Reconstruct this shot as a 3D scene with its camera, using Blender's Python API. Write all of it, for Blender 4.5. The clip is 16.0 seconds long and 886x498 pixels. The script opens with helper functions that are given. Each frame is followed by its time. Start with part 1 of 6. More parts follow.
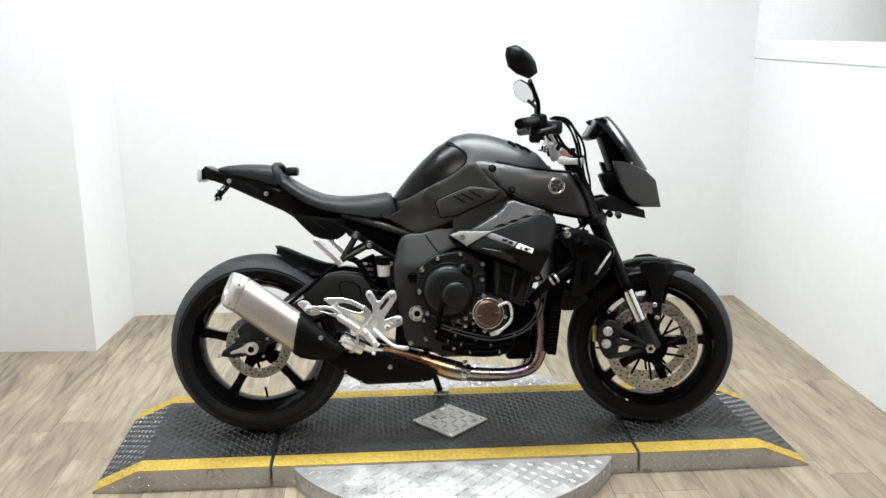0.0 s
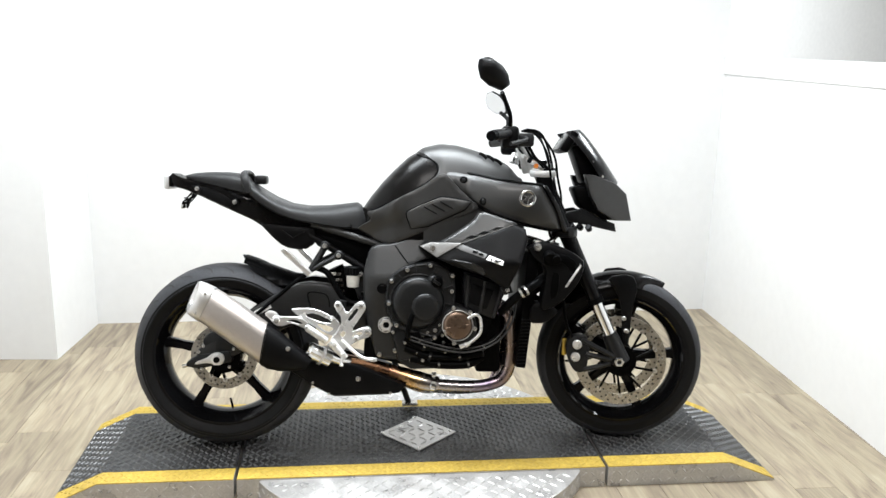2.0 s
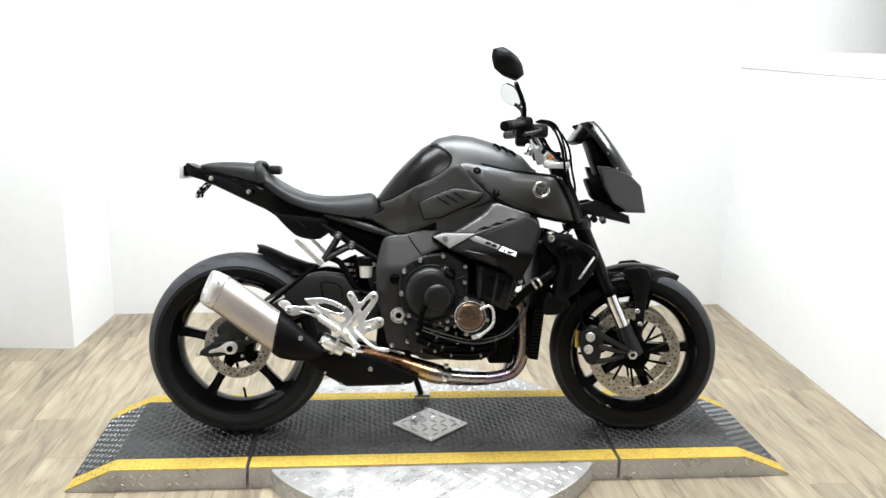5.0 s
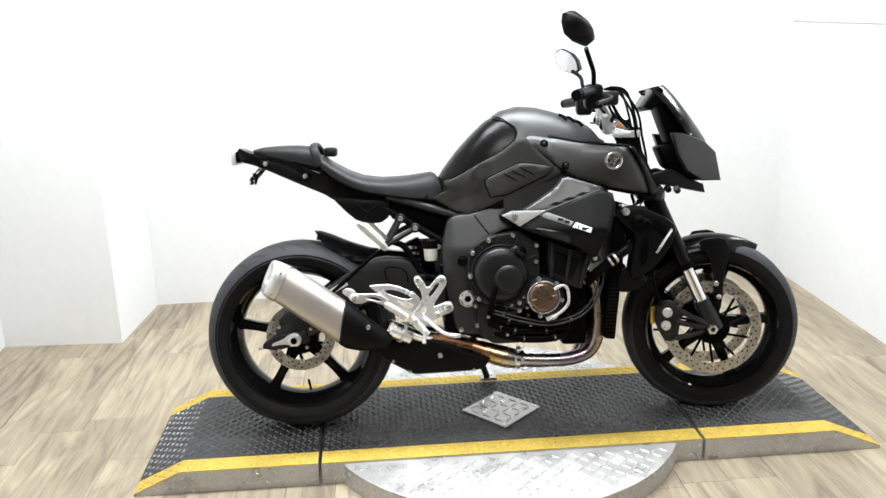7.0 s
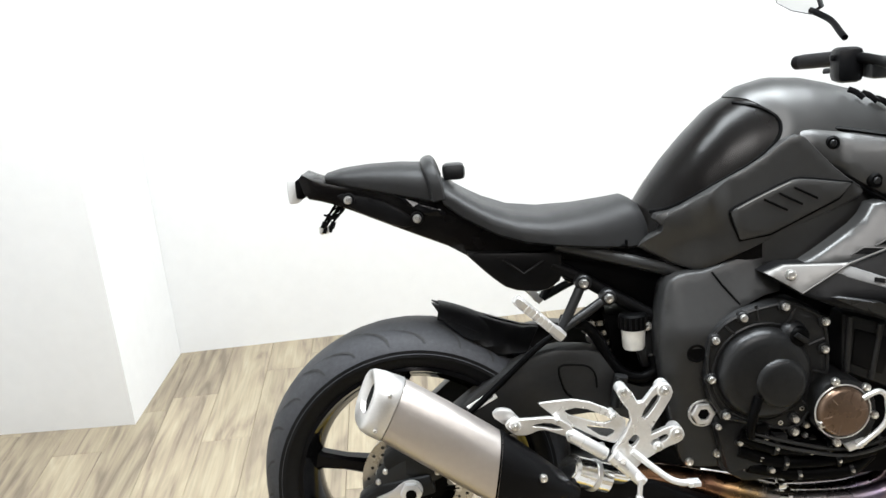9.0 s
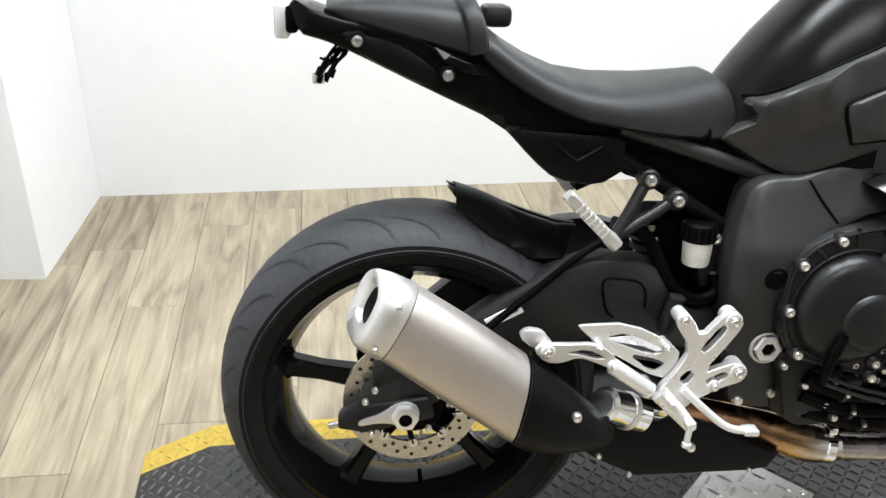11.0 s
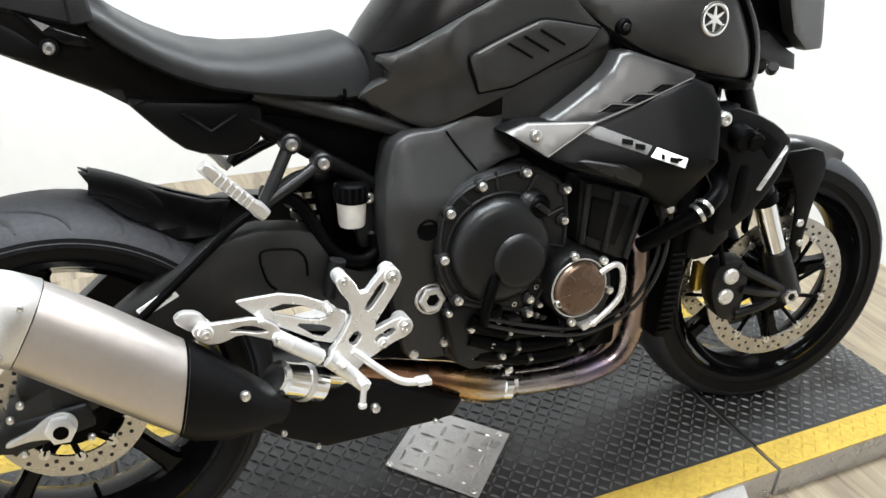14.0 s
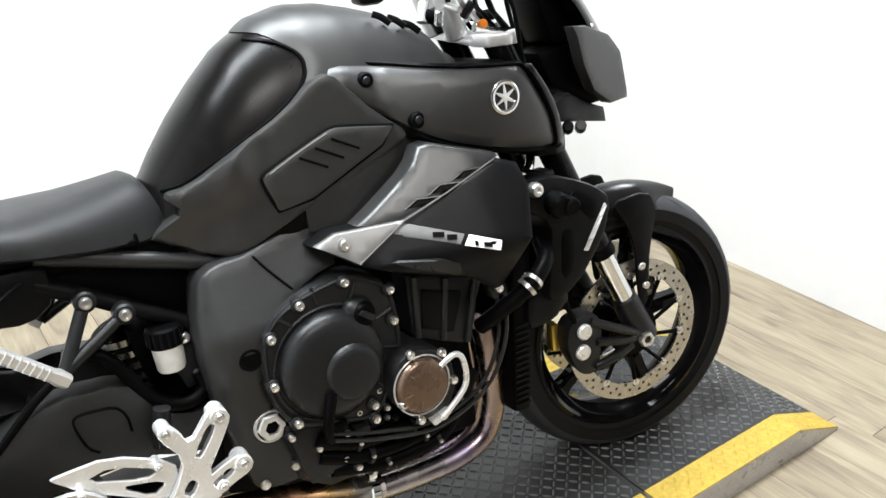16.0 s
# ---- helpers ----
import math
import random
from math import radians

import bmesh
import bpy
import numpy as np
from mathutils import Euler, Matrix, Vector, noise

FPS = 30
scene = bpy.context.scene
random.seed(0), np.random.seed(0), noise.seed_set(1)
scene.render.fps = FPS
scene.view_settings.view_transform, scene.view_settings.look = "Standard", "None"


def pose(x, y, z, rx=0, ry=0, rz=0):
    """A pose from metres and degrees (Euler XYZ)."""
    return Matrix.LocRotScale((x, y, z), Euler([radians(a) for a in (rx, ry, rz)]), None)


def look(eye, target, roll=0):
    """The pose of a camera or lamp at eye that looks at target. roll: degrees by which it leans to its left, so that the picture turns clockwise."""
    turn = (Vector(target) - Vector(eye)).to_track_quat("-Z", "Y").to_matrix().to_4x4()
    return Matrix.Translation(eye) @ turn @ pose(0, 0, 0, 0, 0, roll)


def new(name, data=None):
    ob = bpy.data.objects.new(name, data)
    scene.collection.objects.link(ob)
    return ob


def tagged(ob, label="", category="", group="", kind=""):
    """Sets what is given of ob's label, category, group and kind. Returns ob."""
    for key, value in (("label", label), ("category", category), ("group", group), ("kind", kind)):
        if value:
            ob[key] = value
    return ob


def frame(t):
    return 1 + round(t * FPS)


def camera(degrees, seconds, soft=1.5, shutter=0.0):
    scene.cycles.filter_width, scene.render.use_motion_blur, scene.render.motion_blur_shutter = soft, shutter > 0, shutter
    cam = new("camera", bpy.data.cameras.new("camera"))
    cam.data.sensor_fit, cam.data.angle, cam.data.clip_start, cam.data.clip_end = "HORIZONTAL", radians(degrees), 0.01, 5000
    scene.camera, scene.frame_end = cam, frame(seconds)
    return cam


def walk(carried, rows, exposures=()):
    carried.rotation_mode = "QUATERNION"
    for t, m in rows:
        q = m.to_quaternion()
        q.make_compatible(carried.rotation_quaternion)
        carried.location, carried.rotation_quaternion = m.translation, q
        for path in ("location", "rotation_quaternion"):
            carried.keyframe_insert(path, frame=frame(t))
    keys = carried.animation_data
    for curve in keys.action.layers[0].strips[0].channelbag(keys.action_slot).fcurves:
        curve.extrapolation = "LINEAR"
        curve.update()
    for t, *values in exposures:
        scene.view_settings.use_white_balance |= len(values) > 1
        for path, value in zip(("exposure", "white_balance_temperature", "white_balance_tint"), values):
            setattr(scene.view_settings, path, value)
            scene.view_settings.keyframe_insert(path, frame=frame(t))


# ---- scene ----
cam = camera(54.8, 16.0)
EXPOSURES = [(0.0, -0.22), (1.0, -0.06), (2.0, 0.06), (8.0, 0.12), (11.0, 0.0), (12.5, 0.02), (14.5, 0.16), (16.0, 0.18)]
PATH = [
    (0, (0.436, -2.853, 1.442), (0.595, -0.92, 0.953), 0.1),
    (0.5, (0.438, -2.847, 1.438), (0.607, -0.917, 0.94), 0.0),
    (1, (0.442, -2.841, 1.439), (0.632, -0.91, 0.951), 0.1),
    (1.5, (0.445, -2.84, 1.44), (0.663, -0.906, 0.977), 0.6),
    (2, (0.44, -2.835, 1.443), (0.667, -0.904, 0.977), 1.3),
    (2.5, (0.436, -2.836, 1.439), (0.653, -0.906, 0.964), 1.7),
    (3, (0.434, -2.843, 1.441), (0.641, -0.91, 0.968), 1.3),
    (3.5, (0.434, -2.84, 1.436), (0.635, -0.909, 0.955), 1.3),
    (5.8, (0.463, -2.835, 1.421), (0.634, -0.899, 0.949), 1.0),
    (6, (0.446, -2.831, 1.434), (0.616, -0.899, 0.948), 0.5),
    (6.5, (0.399, -2.795, 1.435), (0.561, -0.864, 0.942), 0.8),
    (7, (0.289, -2.685, 1.425), (0.445, -0.767, 0.881), -1.3),
    (7.5, (0.24, -2.427, 1.384), (0.254, -0.518, 0.788), -2.3),
    (8, (0.164, -2.106, 1.393), (0.097, -0.197, 0.8), -3.8),
    (8.5, (0.05, -1.791, 1.402), (0.138, 0.095, 0.742), -4.3),
    (8.7, (0.044, -1.658, 1.397), (0.138, 0.228, 0.739), -4.8),
    (10.8, (-0.105, -1.103, 1.318), (0.171, 0.637, 0.372), 2.8),
    (11, (-0.104, -1.107, 1.298), (0.171, 0.607, 0.304), 3.0),
    (11.5, (-0.1, -1.109, 1.251), (0.17, 0.517, 0.119), 4.1),
    (12, (-0.096, -1.118, 1.221), (0.179, 0.447, 0.006), 5.7),
    (12.5, (-0.076, -1.122, 1.22), (0.271, 0.458, 0.044), 4.6),
    (13, (-0.03, -1.115, 1.226), (0.48, 0.486, 0.14), 4.3),
    (13.5, (0.01, -1.128, 1.238), (0.695, 0.459, 0.232), 4.6),
    (14, (0.043, -1.142, 1.252), (0.862, 0.411, 0.293), 5.0),
    (14.5, (0.059, -1.145, 1.27), (0.961, 0.384, 0.348), 5.0),
    (15, (0.079, -1.155, 1.289), (1.065, 0.315, 0.357), 4.0),
    (15.5, (0.091, -1.161, 1.323), (1.115, 0.304, 0.425), 3.2),
    (16, (0.214, -1.153, 1.336), (1.207, 0.346, 0.462), -2.4),
]
walk(cam, [(t, look(eye, target, roll)) for t, eye, target, roll in PATH], EXPOSURES)

# ---- world, light and exposure ----
world = bpy.data.worlds.new("world")
scene.world = world
world.use_nodes = True
world.node_tree.nodes["Background"].inputs[0].default_value = (0.9, 0.95, 1.0, 1)
world.node_tree.nodes["Background"].inputs[1].default_value = 0.1


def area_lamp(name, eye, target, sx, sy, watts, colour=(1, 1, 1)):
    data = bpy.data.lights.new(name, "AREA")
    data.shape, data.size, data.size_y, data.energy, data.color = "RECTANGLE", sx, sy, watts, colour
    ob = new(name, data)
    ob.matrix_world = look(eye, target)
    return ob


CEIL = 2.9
# x, y, power; all assumed out of view, the last added to brighten the far wall
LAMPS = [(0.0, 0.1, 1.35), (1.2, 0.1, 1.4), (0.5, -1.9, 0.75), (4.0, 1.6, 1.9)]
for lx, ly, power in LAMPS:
    area_lamp("unseen_ceiling_lamp", (lx, ly, CEIL - 0.09), (lx, ly + 0.001, 0), 1.15, 0.55, 64 * power, (1.0, 0.97, 0.95) if ly < -1 else (0.90, 0.96, 1.0))


# ---- materials ----
def material(name, colour, rough=0.5, metal=0.0, var=0.15, scale=6.0, bump=0.0, bump_scale=200.0, coat=0.0, rvar=0.1, spec=0.5, stretch=None):
    """Principled surface with two scales of colour variation, uneven gloss and fine relief."""
    m = bpy.data.materials.new(name)
    m.use_nodes = True
    nt = m.node_tree
    b = nt.nodes["Principled BSDF"]
    b.inputs["Metallic"].default_value = metal
    b.inputs["Coat Weight"].default_value = coat
    b.inputs["Coat Roughness"].default_value = 0.12
    b.inputs["Specular IOR Level"].default_value = spec
    tc = nt.nodes.new("ShaderNodeTexCoord")
    src = tc.outputs["Object"]
    if stretch:
        mp = nt.nodes.new("ShaderNodeMapping")
        mp.inputs["Scale"].default_value = stretch
        nt.links.new(src, mp.inputs[0])
        src = mp.outputs[0]
    n1 = nt.nodes.new("ShaderNodeTexNoise")
    n1.inputs["Scale"].default_value = scale
    n1.inputs["Detail"].default_value = 6
    n2 = nt.nodes.new("ShaderNodeTexNoise")
    n2.inputs["Scale"].default_value = scale * 14
    n2.inputs["Detail"].default_value = 3
    for n in (n1, n2):
        nt.links.new(src, n.inputs["Vector"])
    mix = nt.nodes.new("ShaderNodeMath")
    mix.operation = "ADD"
    nt.links.new(n1.outputs["Fac"], mix.inputs[0])
    nt.links.new(n2.outputs["Fac"], mix.inputs[1])
    ramp = nt.nodes.new("ShaderNodeMapRange")
    ramp.inputs["From Min"].default_value, ramp.inputs["From Max"].default_value = 0.6, 1.4
    ramp.inputs["To Min"].default_value, ramp.inputs["To Max"].default_value = 1 - var, 1 + var
    nt.links.new(mix.outputs[0], ramp.inputs["Value"])
    mul = nt.nodes.new("ShaderNodeVectorMath")
    mul.operation = "SCALE"
    mul.inputs[0].default_value = colour
    nt.links.new(ramp.outputs[0], mul.inputs["Scale"])
    nt.links.new(mul.outputs[0], b.inputs["Base Color"])
    rr = nt.nodes.new("ShaderNodeMapRange")
    rr.inputs["From Min"].default_value, rr.inputs["From Max"].default_value = 0.3, 0.7
    rr.inputs["To Min"].default_value, rr.inputs["To Max"].default_value = max(0.02, rough - rvar), min(1, rough + rvar)
    nt.links.new(n1.outputs["Fac"], rr.inputs["Value"])
    nt.links.new(rr.outputs[0], b.inputs["Roughness"])
    if bump:
        n3 = nt.nodes.new("ShaderNodeTexNoise")
        n3.inputs["Scale"].default_value = bump_scale
        n3.inputs["Detail"].default_value = 4
        nt.links.new(src, n3.inputs["Vector"])
        bn = nt.nodes.new("ShaderNodeBump")
        bn.inputs["Strength"].default_value = bump
        bn.inputs["Distance"].default_value = 0.002
        nt.links.new(n3.outputs["Fac"], bn.inputs["Height"])
        nt.links.new(bn.outputs[0], b.inputs["Normal"])
    return m


def tinted(name, stops, axis, low, high, rough, metal):
    """A metal whose tint runs along one axis, as heat leaves it on a pipe, broken up by noise."""
    m = material(name, (0.5, 0.5, 0.5), rough, metal, 0.2, 20, 0.05)
    nt = m.node_tree
    b = nt.nodes["Principled BSDF"]
    tc = nt.nodes["Texture Coordinate"]
    sep = nt.nodes.new("ShaderNodeSeparateXYZ")
    nt.links.new(tc.outputs["Object"], sep.inputs[0])
    no = nt.nodes.new("ShaderNodeTexNoise")
    no.inputs["Scale"].default_value = 25
    nt.links.new(tc.outputs["Object"], no.inputs["Vector"])
    add = nt.nodes.new("ShaderNodeMath")
    add.operation = "MULTIPLY_ADD"
    add.inputs[1].default_value = 0.08
    nt.links.new(no.outputs["Fac"], add.inputs[0])
    nt.links.new(sep.outputs[axis], add.inputs[2])
    mr = nt.nodes.new("ShaderNodeMapRange")
    mr.inputs["From Min"].default_value, mr.inputs["From Max"].default_value = low, high
    nt.links.new(add.outputs[0], mr.inputs["Value"])
    cr = nt.nodes.new("ShaderNodeValToRGB")
    els = cr.color_ramp.elements
    while len(els) < len(stops):
        els.new(0.5)
    for e, (p, c) in zip(els, stops):
        e.position, e.color = p, (*c, 1)
    nt.links.new(mr.outputs[0], cr.inputs[0])
    nt.links.new(cr.outputs[0], b.inputs["Base Color"])
    return m


def plank_material():
    m = bpy.data.materials.new("wood_plank")
    m.use_nodes = True
    nt = m.node_tree
    b = nt.nodes["Principled BSDF"]
    b.inputs["Roughness"].default_value = 0.5
    b.inputs["Specular IOR Level"].default_value = 0.35
    tc = nt.nodes.new("ShaderNodeTexCoord")
    oi = nt.nodes.new("ShaderNodeObjectInfo")
    geo = nt.nodes.new("ShaderNodeNewGeometry")
    off = nt.nodes.new("ShaderNodeVectorMath")
    off.operation = "SCALE"
    off.inputs[0].default_value = (13.0, 31.0, 7.0)
    rnd = nt.nodes.new("ShaderNodeMath")
    rnd.operation = "ADD"
    nt.links.new(oi.outputs["Random"], rnd.inputs[0])
    nt.links.new(geo.outputs["Random Per Island"], rnd.inputs[1])
    nt.links.new(rnd.outputs[0], off.inputs["Scale"])
    add = nt.nodes.new("ShaderNodeVectorMath")
    nt.links.new(tc.outputs["Object"], add.inputs[0])
    nt.links.new(off.outputs[0], add.inputs[1])
    mp = nt.nodes.new("ShaderNodeMapping")
    mp.inputs["Scale"].default_value = (13.0, 2.0, 1.0)
    nt.links.new(add.outputs[0], mp.inputs[0])
    n1 = nt.nodes.new("ShaderNodeTexNoise")
    n1.inputs["Scale"].default_value, n1.inputs["Detail"].default_value, n1.inputs["Distortion"].default_value = 1.3, 10, 1.6
    nt.links.new(mp.outputs[0], n1.inputs["Vector"])
    cr = nt.nodes.new("ShaderNodeValToRGB")
    els = cr.color_ramp.elements
    els.new(0.42)
    els.new(0.60)
    stops = ((0.28, (0.200, 0.159, 0.115)), (0.42, (0.302, 0.246, 0.176)), (0.56, (0.366, 0.306, 0.210)), (0.74, (0.432, 0.374, 0.266)))
    for k, (p, c) in enumerate(stops):
        els[k].position = p
        els[k].color = (*c, 1)
    nt.links.new(n1.outputs["Fac"], cr.inputs[0])
    mp2 = nt.nodes.new("ShaderNodeMapping")
    mp2.inputs["Scale"].default_value = (90.0, 3.0, 1.0)
    nt.links.new(add.outputs[0], mp2.inputs[0])
    n2 = nt.nodes.new("ShaderNodeTexNoise")
    n2.inputs["Scale"].default_value, n2.inputs["Detail"].default_value = 1.5, 5
    nt.links.new(mp2.outputs[0], n2.inputs["Vector"])
    hs = nt.nodes.new("ShaderNodeHueSaturation")
    val = nt.nodes.new("ShaderNodeMath")
    val.operation = "MULTIPLY_ADD"
    val.inputs[1].default_value, val.inputs[2].default_value = 0.5, 0.46
    nt.links.new(n2.outputs["Fac"], val.inputs[0])
    v2 = nt.nodes.new("ShaderNodeMath")
    v2.operation = "MULTIPLY_ADD"
    v2.inputs[1].default_value = 0.16
    nt.links.new(oi.outputs["Random"], v2.inputs[0])
    nt.links.new(val.outputs[0], v2.inputs[2])
    nt.links.new(v2.outputs[0], hs.inputs["Value"])
    hs.inputs["Saturation"].default_value = 0.97
    nt.links.new(cr.outputs[0], hs.inputs["Color"])
    nt.links.new(hs.outputs[0], b.inputs["Base Color"])
    bn = nt.nodes.new("ShaderNodeBump")
    bn.inputs["Strength"].default_value, bn.inputs["Distance"].default_value = 0.06, 0.0006
    nt.links.new(n2.outputs["Fac"], bn.inputs["Height"])
    nt.links.new(bn.outputs[0], b.inputs["Normal"])
    return m


WALL = material("wall_paint", (0.67, 0.668, 0.664), 0.6, 0, 0.03, 1.5, 0.08, 60)
# for the unseen front wall, dark so that the bike's side reflects little light
WALL_DARK = material("unseen_wall_dark", (0.07, 0.068, 0.066), 0.7, 0, 0.05, 2.0)
WALL_GREY = material("grey_wall_paint", (0.76, 0.75, 0.735), 0.65, 0, 0.05, 2.0, 0.05, 60)
CEILING = material("ceiling_paint", (0.8, 0.8, 0.79), 0.8, 0, 0.03, 2)
WOOD = plank_material()
GROUT = material("floor_underlay", (0.12, 0.09, 0.06), 0.8)
RUBBER_MAT = material("black_rubber_mat", (0.02, 0.0202, 0.0208), 0.46, 0, 0.35, 5, 0.25, 350, rvar=0.12, spec=0.6)
YELLOW = material("yellow_paint", (0.45, 0.315, 0.055), 0.62, 0, 0.28, 7, 0.08, 120, spec=0.35)
TREAD = material("aluminium_tread_plate", (0.47, 0.46, 0.45), 0.36, 0.5, 0.22, 12, 0.1, 150, rvar=0.14)
# paler than the mat: wear, with the glint on the ridges put into the colour
RUBBER_LUG = material("worn_ridge_with_glint", (0.075, 0.0755, 0.077), 0.33, 0, 0.3, 8, 0.1, 300, spec=0.6)
GAP_BLACK = material("black_gap_rubber", (0.01, 0.01, 0.01), 0.7)
PAINT = material("satin_grey_black_paint", (0.06, 0.06, 0.0598), 0.4, 0.75, 0.06, 3, 0.03, 900, rvar=0.05, spec=0.3)
PAINT_DARK = material("satin_black_paint", (0.003, 0.0026, 0.0025), 0.24, 0.0, 0.08, 3, 0.03, 900, rvar=0.06, spec=0.14)
PLASTIC = material("black_moulded_plastic", (0.0032, 0.0032, 0.0036), 0.42, 0, 0.15, 8, 0.2, 700, spec=0.11)
FRAME_PAINT = material("matt_black_frame_paint", (0.029, 0.0291, 0.0293), 0.42, 0.4, 0.1, 6, 0.1, 500, spec=0.3)
ENGINE = material("engine_black", (0.019, 0.0194, 0.0202), 0.4, 0.5, 0.15, 10, 0.15, 400, spec=0.3)
# black rubber and plastic; deep shade between inner parts is put into this colour too
DARK = material("black_parts_and_shade", (0.0013, 0.0013, 0.0015), 0.45, 0, 0.2, 10, 0.1, 300, spec=0.05)
GLOSS = material("gloss_black_wheel", (0.004, 0.004, 0.0045), 0.07, 0, 0.1, 6, 0, coat=0.0, rvar=0.03, spec=0.12)
VINYL = material("black_seat_vinyl", (0.013, 0.0131, 0.0136), 0.42, 0, 0.12, 5, 0.3, 900, spec=0.2)
TYRE = material("tyre_rubber", (0.007, 0.007, 0.0074), 0.5, 0, 0.25, 7, 0.15, 250, spec=0.12)
TYRE_WORN = material("scuffed_tread_rubber", (0.03, 0.031, 0.035), 0.6, 0, 0.3, 9, 0.3, 300, spec=0.28)
ALU = material("satin_aluminium", (0.78, 0.78, 0.775), 0.3, 0.6, 0.08, 14, 0.05, 500)
ALU_BLANK = material("bead_blasted_aluminium", (0.66, 0.65, 0.64), 0.38, 0.75, 0.08, 20, 0.12, 700)
TITAN = material("brushed_steel_silencer", (0.53, 0.49, 0.465), 0.42, 0.85, 0.05, 6, 0.06, 300)
CHROME = material("chrome", (0.8, 0.8, 0.8), 0.12, 1.0, 0.05, 10)
STEEL = material("disc_steel", (0.52, 0.50, 0.46), 0.28, 1.0, 0.12, 25, 0.05, 300)
BOLT = material("zinc_bolt", (0.72, 0.71, 0.69), 0.28, 0.95, 0.1, 30)
BRONZE = material("bronze_brown_cover", (0.15, 0.10, 0.07), 0.3, 0.7, 0.15, 15, 0.05)
SILVER_PAINT = material("silver_plastic_paint", (0.125, 0.121, 0.116), 0.42, 0.5, 0.06, 5)
WHITE_PRINT = material("white_print", (0.75, 0.75, 0.74), 0.5)
GREY_PRINT = material("grey_print", (0.12, 0.12, 0.12), 0.45, 0.2)
WHITE_PLASTIC = material("translucent_white_plastic", (0.7, 0.69, 0.65), 0.4)
SMOKE = material("smoked_screen_plastic", (0.004, 0.004, 0.0045), 0.2, 0, 0.05, 3, 0, rvar=0.03, spec=0.25)
LENS = material("clear_lens_plastic", (0.55, 0.55, 0.55), 0.1, 0.2, 0.1, 10)
RED = material("red_switch_plastic", (0.25, 0.015, 0.015), 0.4)
AMBER = material("orange_plug_plastic", (0.7, 0.2, 0.02), 0.4)
GOLD = material("gold_anodised_caliper", (0.55, 0.38, 0.08), 0.3, 0.9)
MIRROR = material("mirror_glass", (0.62, 0.62, 0.62), 0.03, 1.0, 0.01, 3, rvar=0.01)
EXHAUST = tinted("heat_tinted_steel", [(0.0, (0.42, 0.33, 0.26)), (0.2, (0.45, 0.24, 0.13)), (0.42, (0.30, 0.16, 0.10)), (0.5, (0.55, 0.36, 0.16)), (0.56, (0.46, 0.43, 0.41)), (0.72, (0.42, 0.39, 0.40)), (0.86, (0.22, 0.18, 0.26)), (1.0, (0.36, 0.28, 0.22))], 0, 0.36, 1.06, 0.26, 1.0)


# ---- mesh helpers ----
from mathutils.geometry import delaunay_2d_cdt


def link(name, bm, mat, parent=None, label="", smooth=35, at=None):
    bmesh.ops.recalc_face_normals(bm, faces=bm.faces[:])
    me = bpy.data.meshes.new(name)
    bm.to_mesh(me)
    bm.free()
    me.materials.append(mat)
    if smooth:
        me.shade_smooth()
        me.set_sharp_from_angle(angle=radians(smooth))
    ob = new(name, me)
    if at is not None:
        ob.matrix_basis = at
    if parent is not None:
        ob.parent = parent
    if label:
        ob["label"] = label
    return ob


def part(name, bm, mat, parent, label="", smooth=35):
    return link(name, bm, mat, parent, label, smooth)


def box(bm, x0, x1, y0, y1, z0, z1, bevel=0.0):
    r = bmesh.ops.create_cube(bm, size=1)
    vs = r["verts"]
    for v in vs:
        v.co = Vector(((x0 + x1) / 2 + v.co.x * (x1 - x0), (y0 + y1) / 2 + v.co.y * (y1 - y0), (z0 + z1) / 2 + v.co.z * (z1 - z0)))
    if bevel:
        es = list({e for v in vs for e in v.link_edges})
        bmesh.ops.bevel(bm, geom=es, offset=bevel, segments=2, affect="EDGES", profile=0.5)
    return vs


def chaikin(poly, times=1, closed=True):
    for _ in range(times):
        out = []
        n = len(poly)
        for i in range(n if closed else n - 1):
            a, b = Vector(poly[i]), Vector(poly[(i + 1) % n])
            out += [a.lerp(b, 0.22), a.lerp(b, 0.78)]
        poly = out if closed else [Vector(poly[0])] + out + [Vector(poly[-1])]
    return [Vector(p) for p in poly]


def inside(p, poly):
    c, n = False, len(poly)
    for i in range(n):
        a, b = poly[i], poly[i - 1]
        if (a[1] > p[1]) != (b[1] > p[1]) and p[0] < (b[0] - a[0]) * (p[1] - a[1]) / (b[1] - a[1]) + a[0]:
            c = not c
    return c


def border_distance(p, poly):
    best = 9.0
    n = len(poly)
    for i in range(n):
        ax, az = poly[i]
        bx, bz = poly[(i + 1) % n]
        dx, dz = bx - ax, bz - az
        q = dx * dx + dz * dz
        k = max(0.0, min(1.0, ((p[0] - ax) * dx + (p[1] - az) * dz) / q)) if q else 0.0
        best = min(best, math.hypot(p[0] - ax - k * dx, p[1] - az - k * dz))
    return best


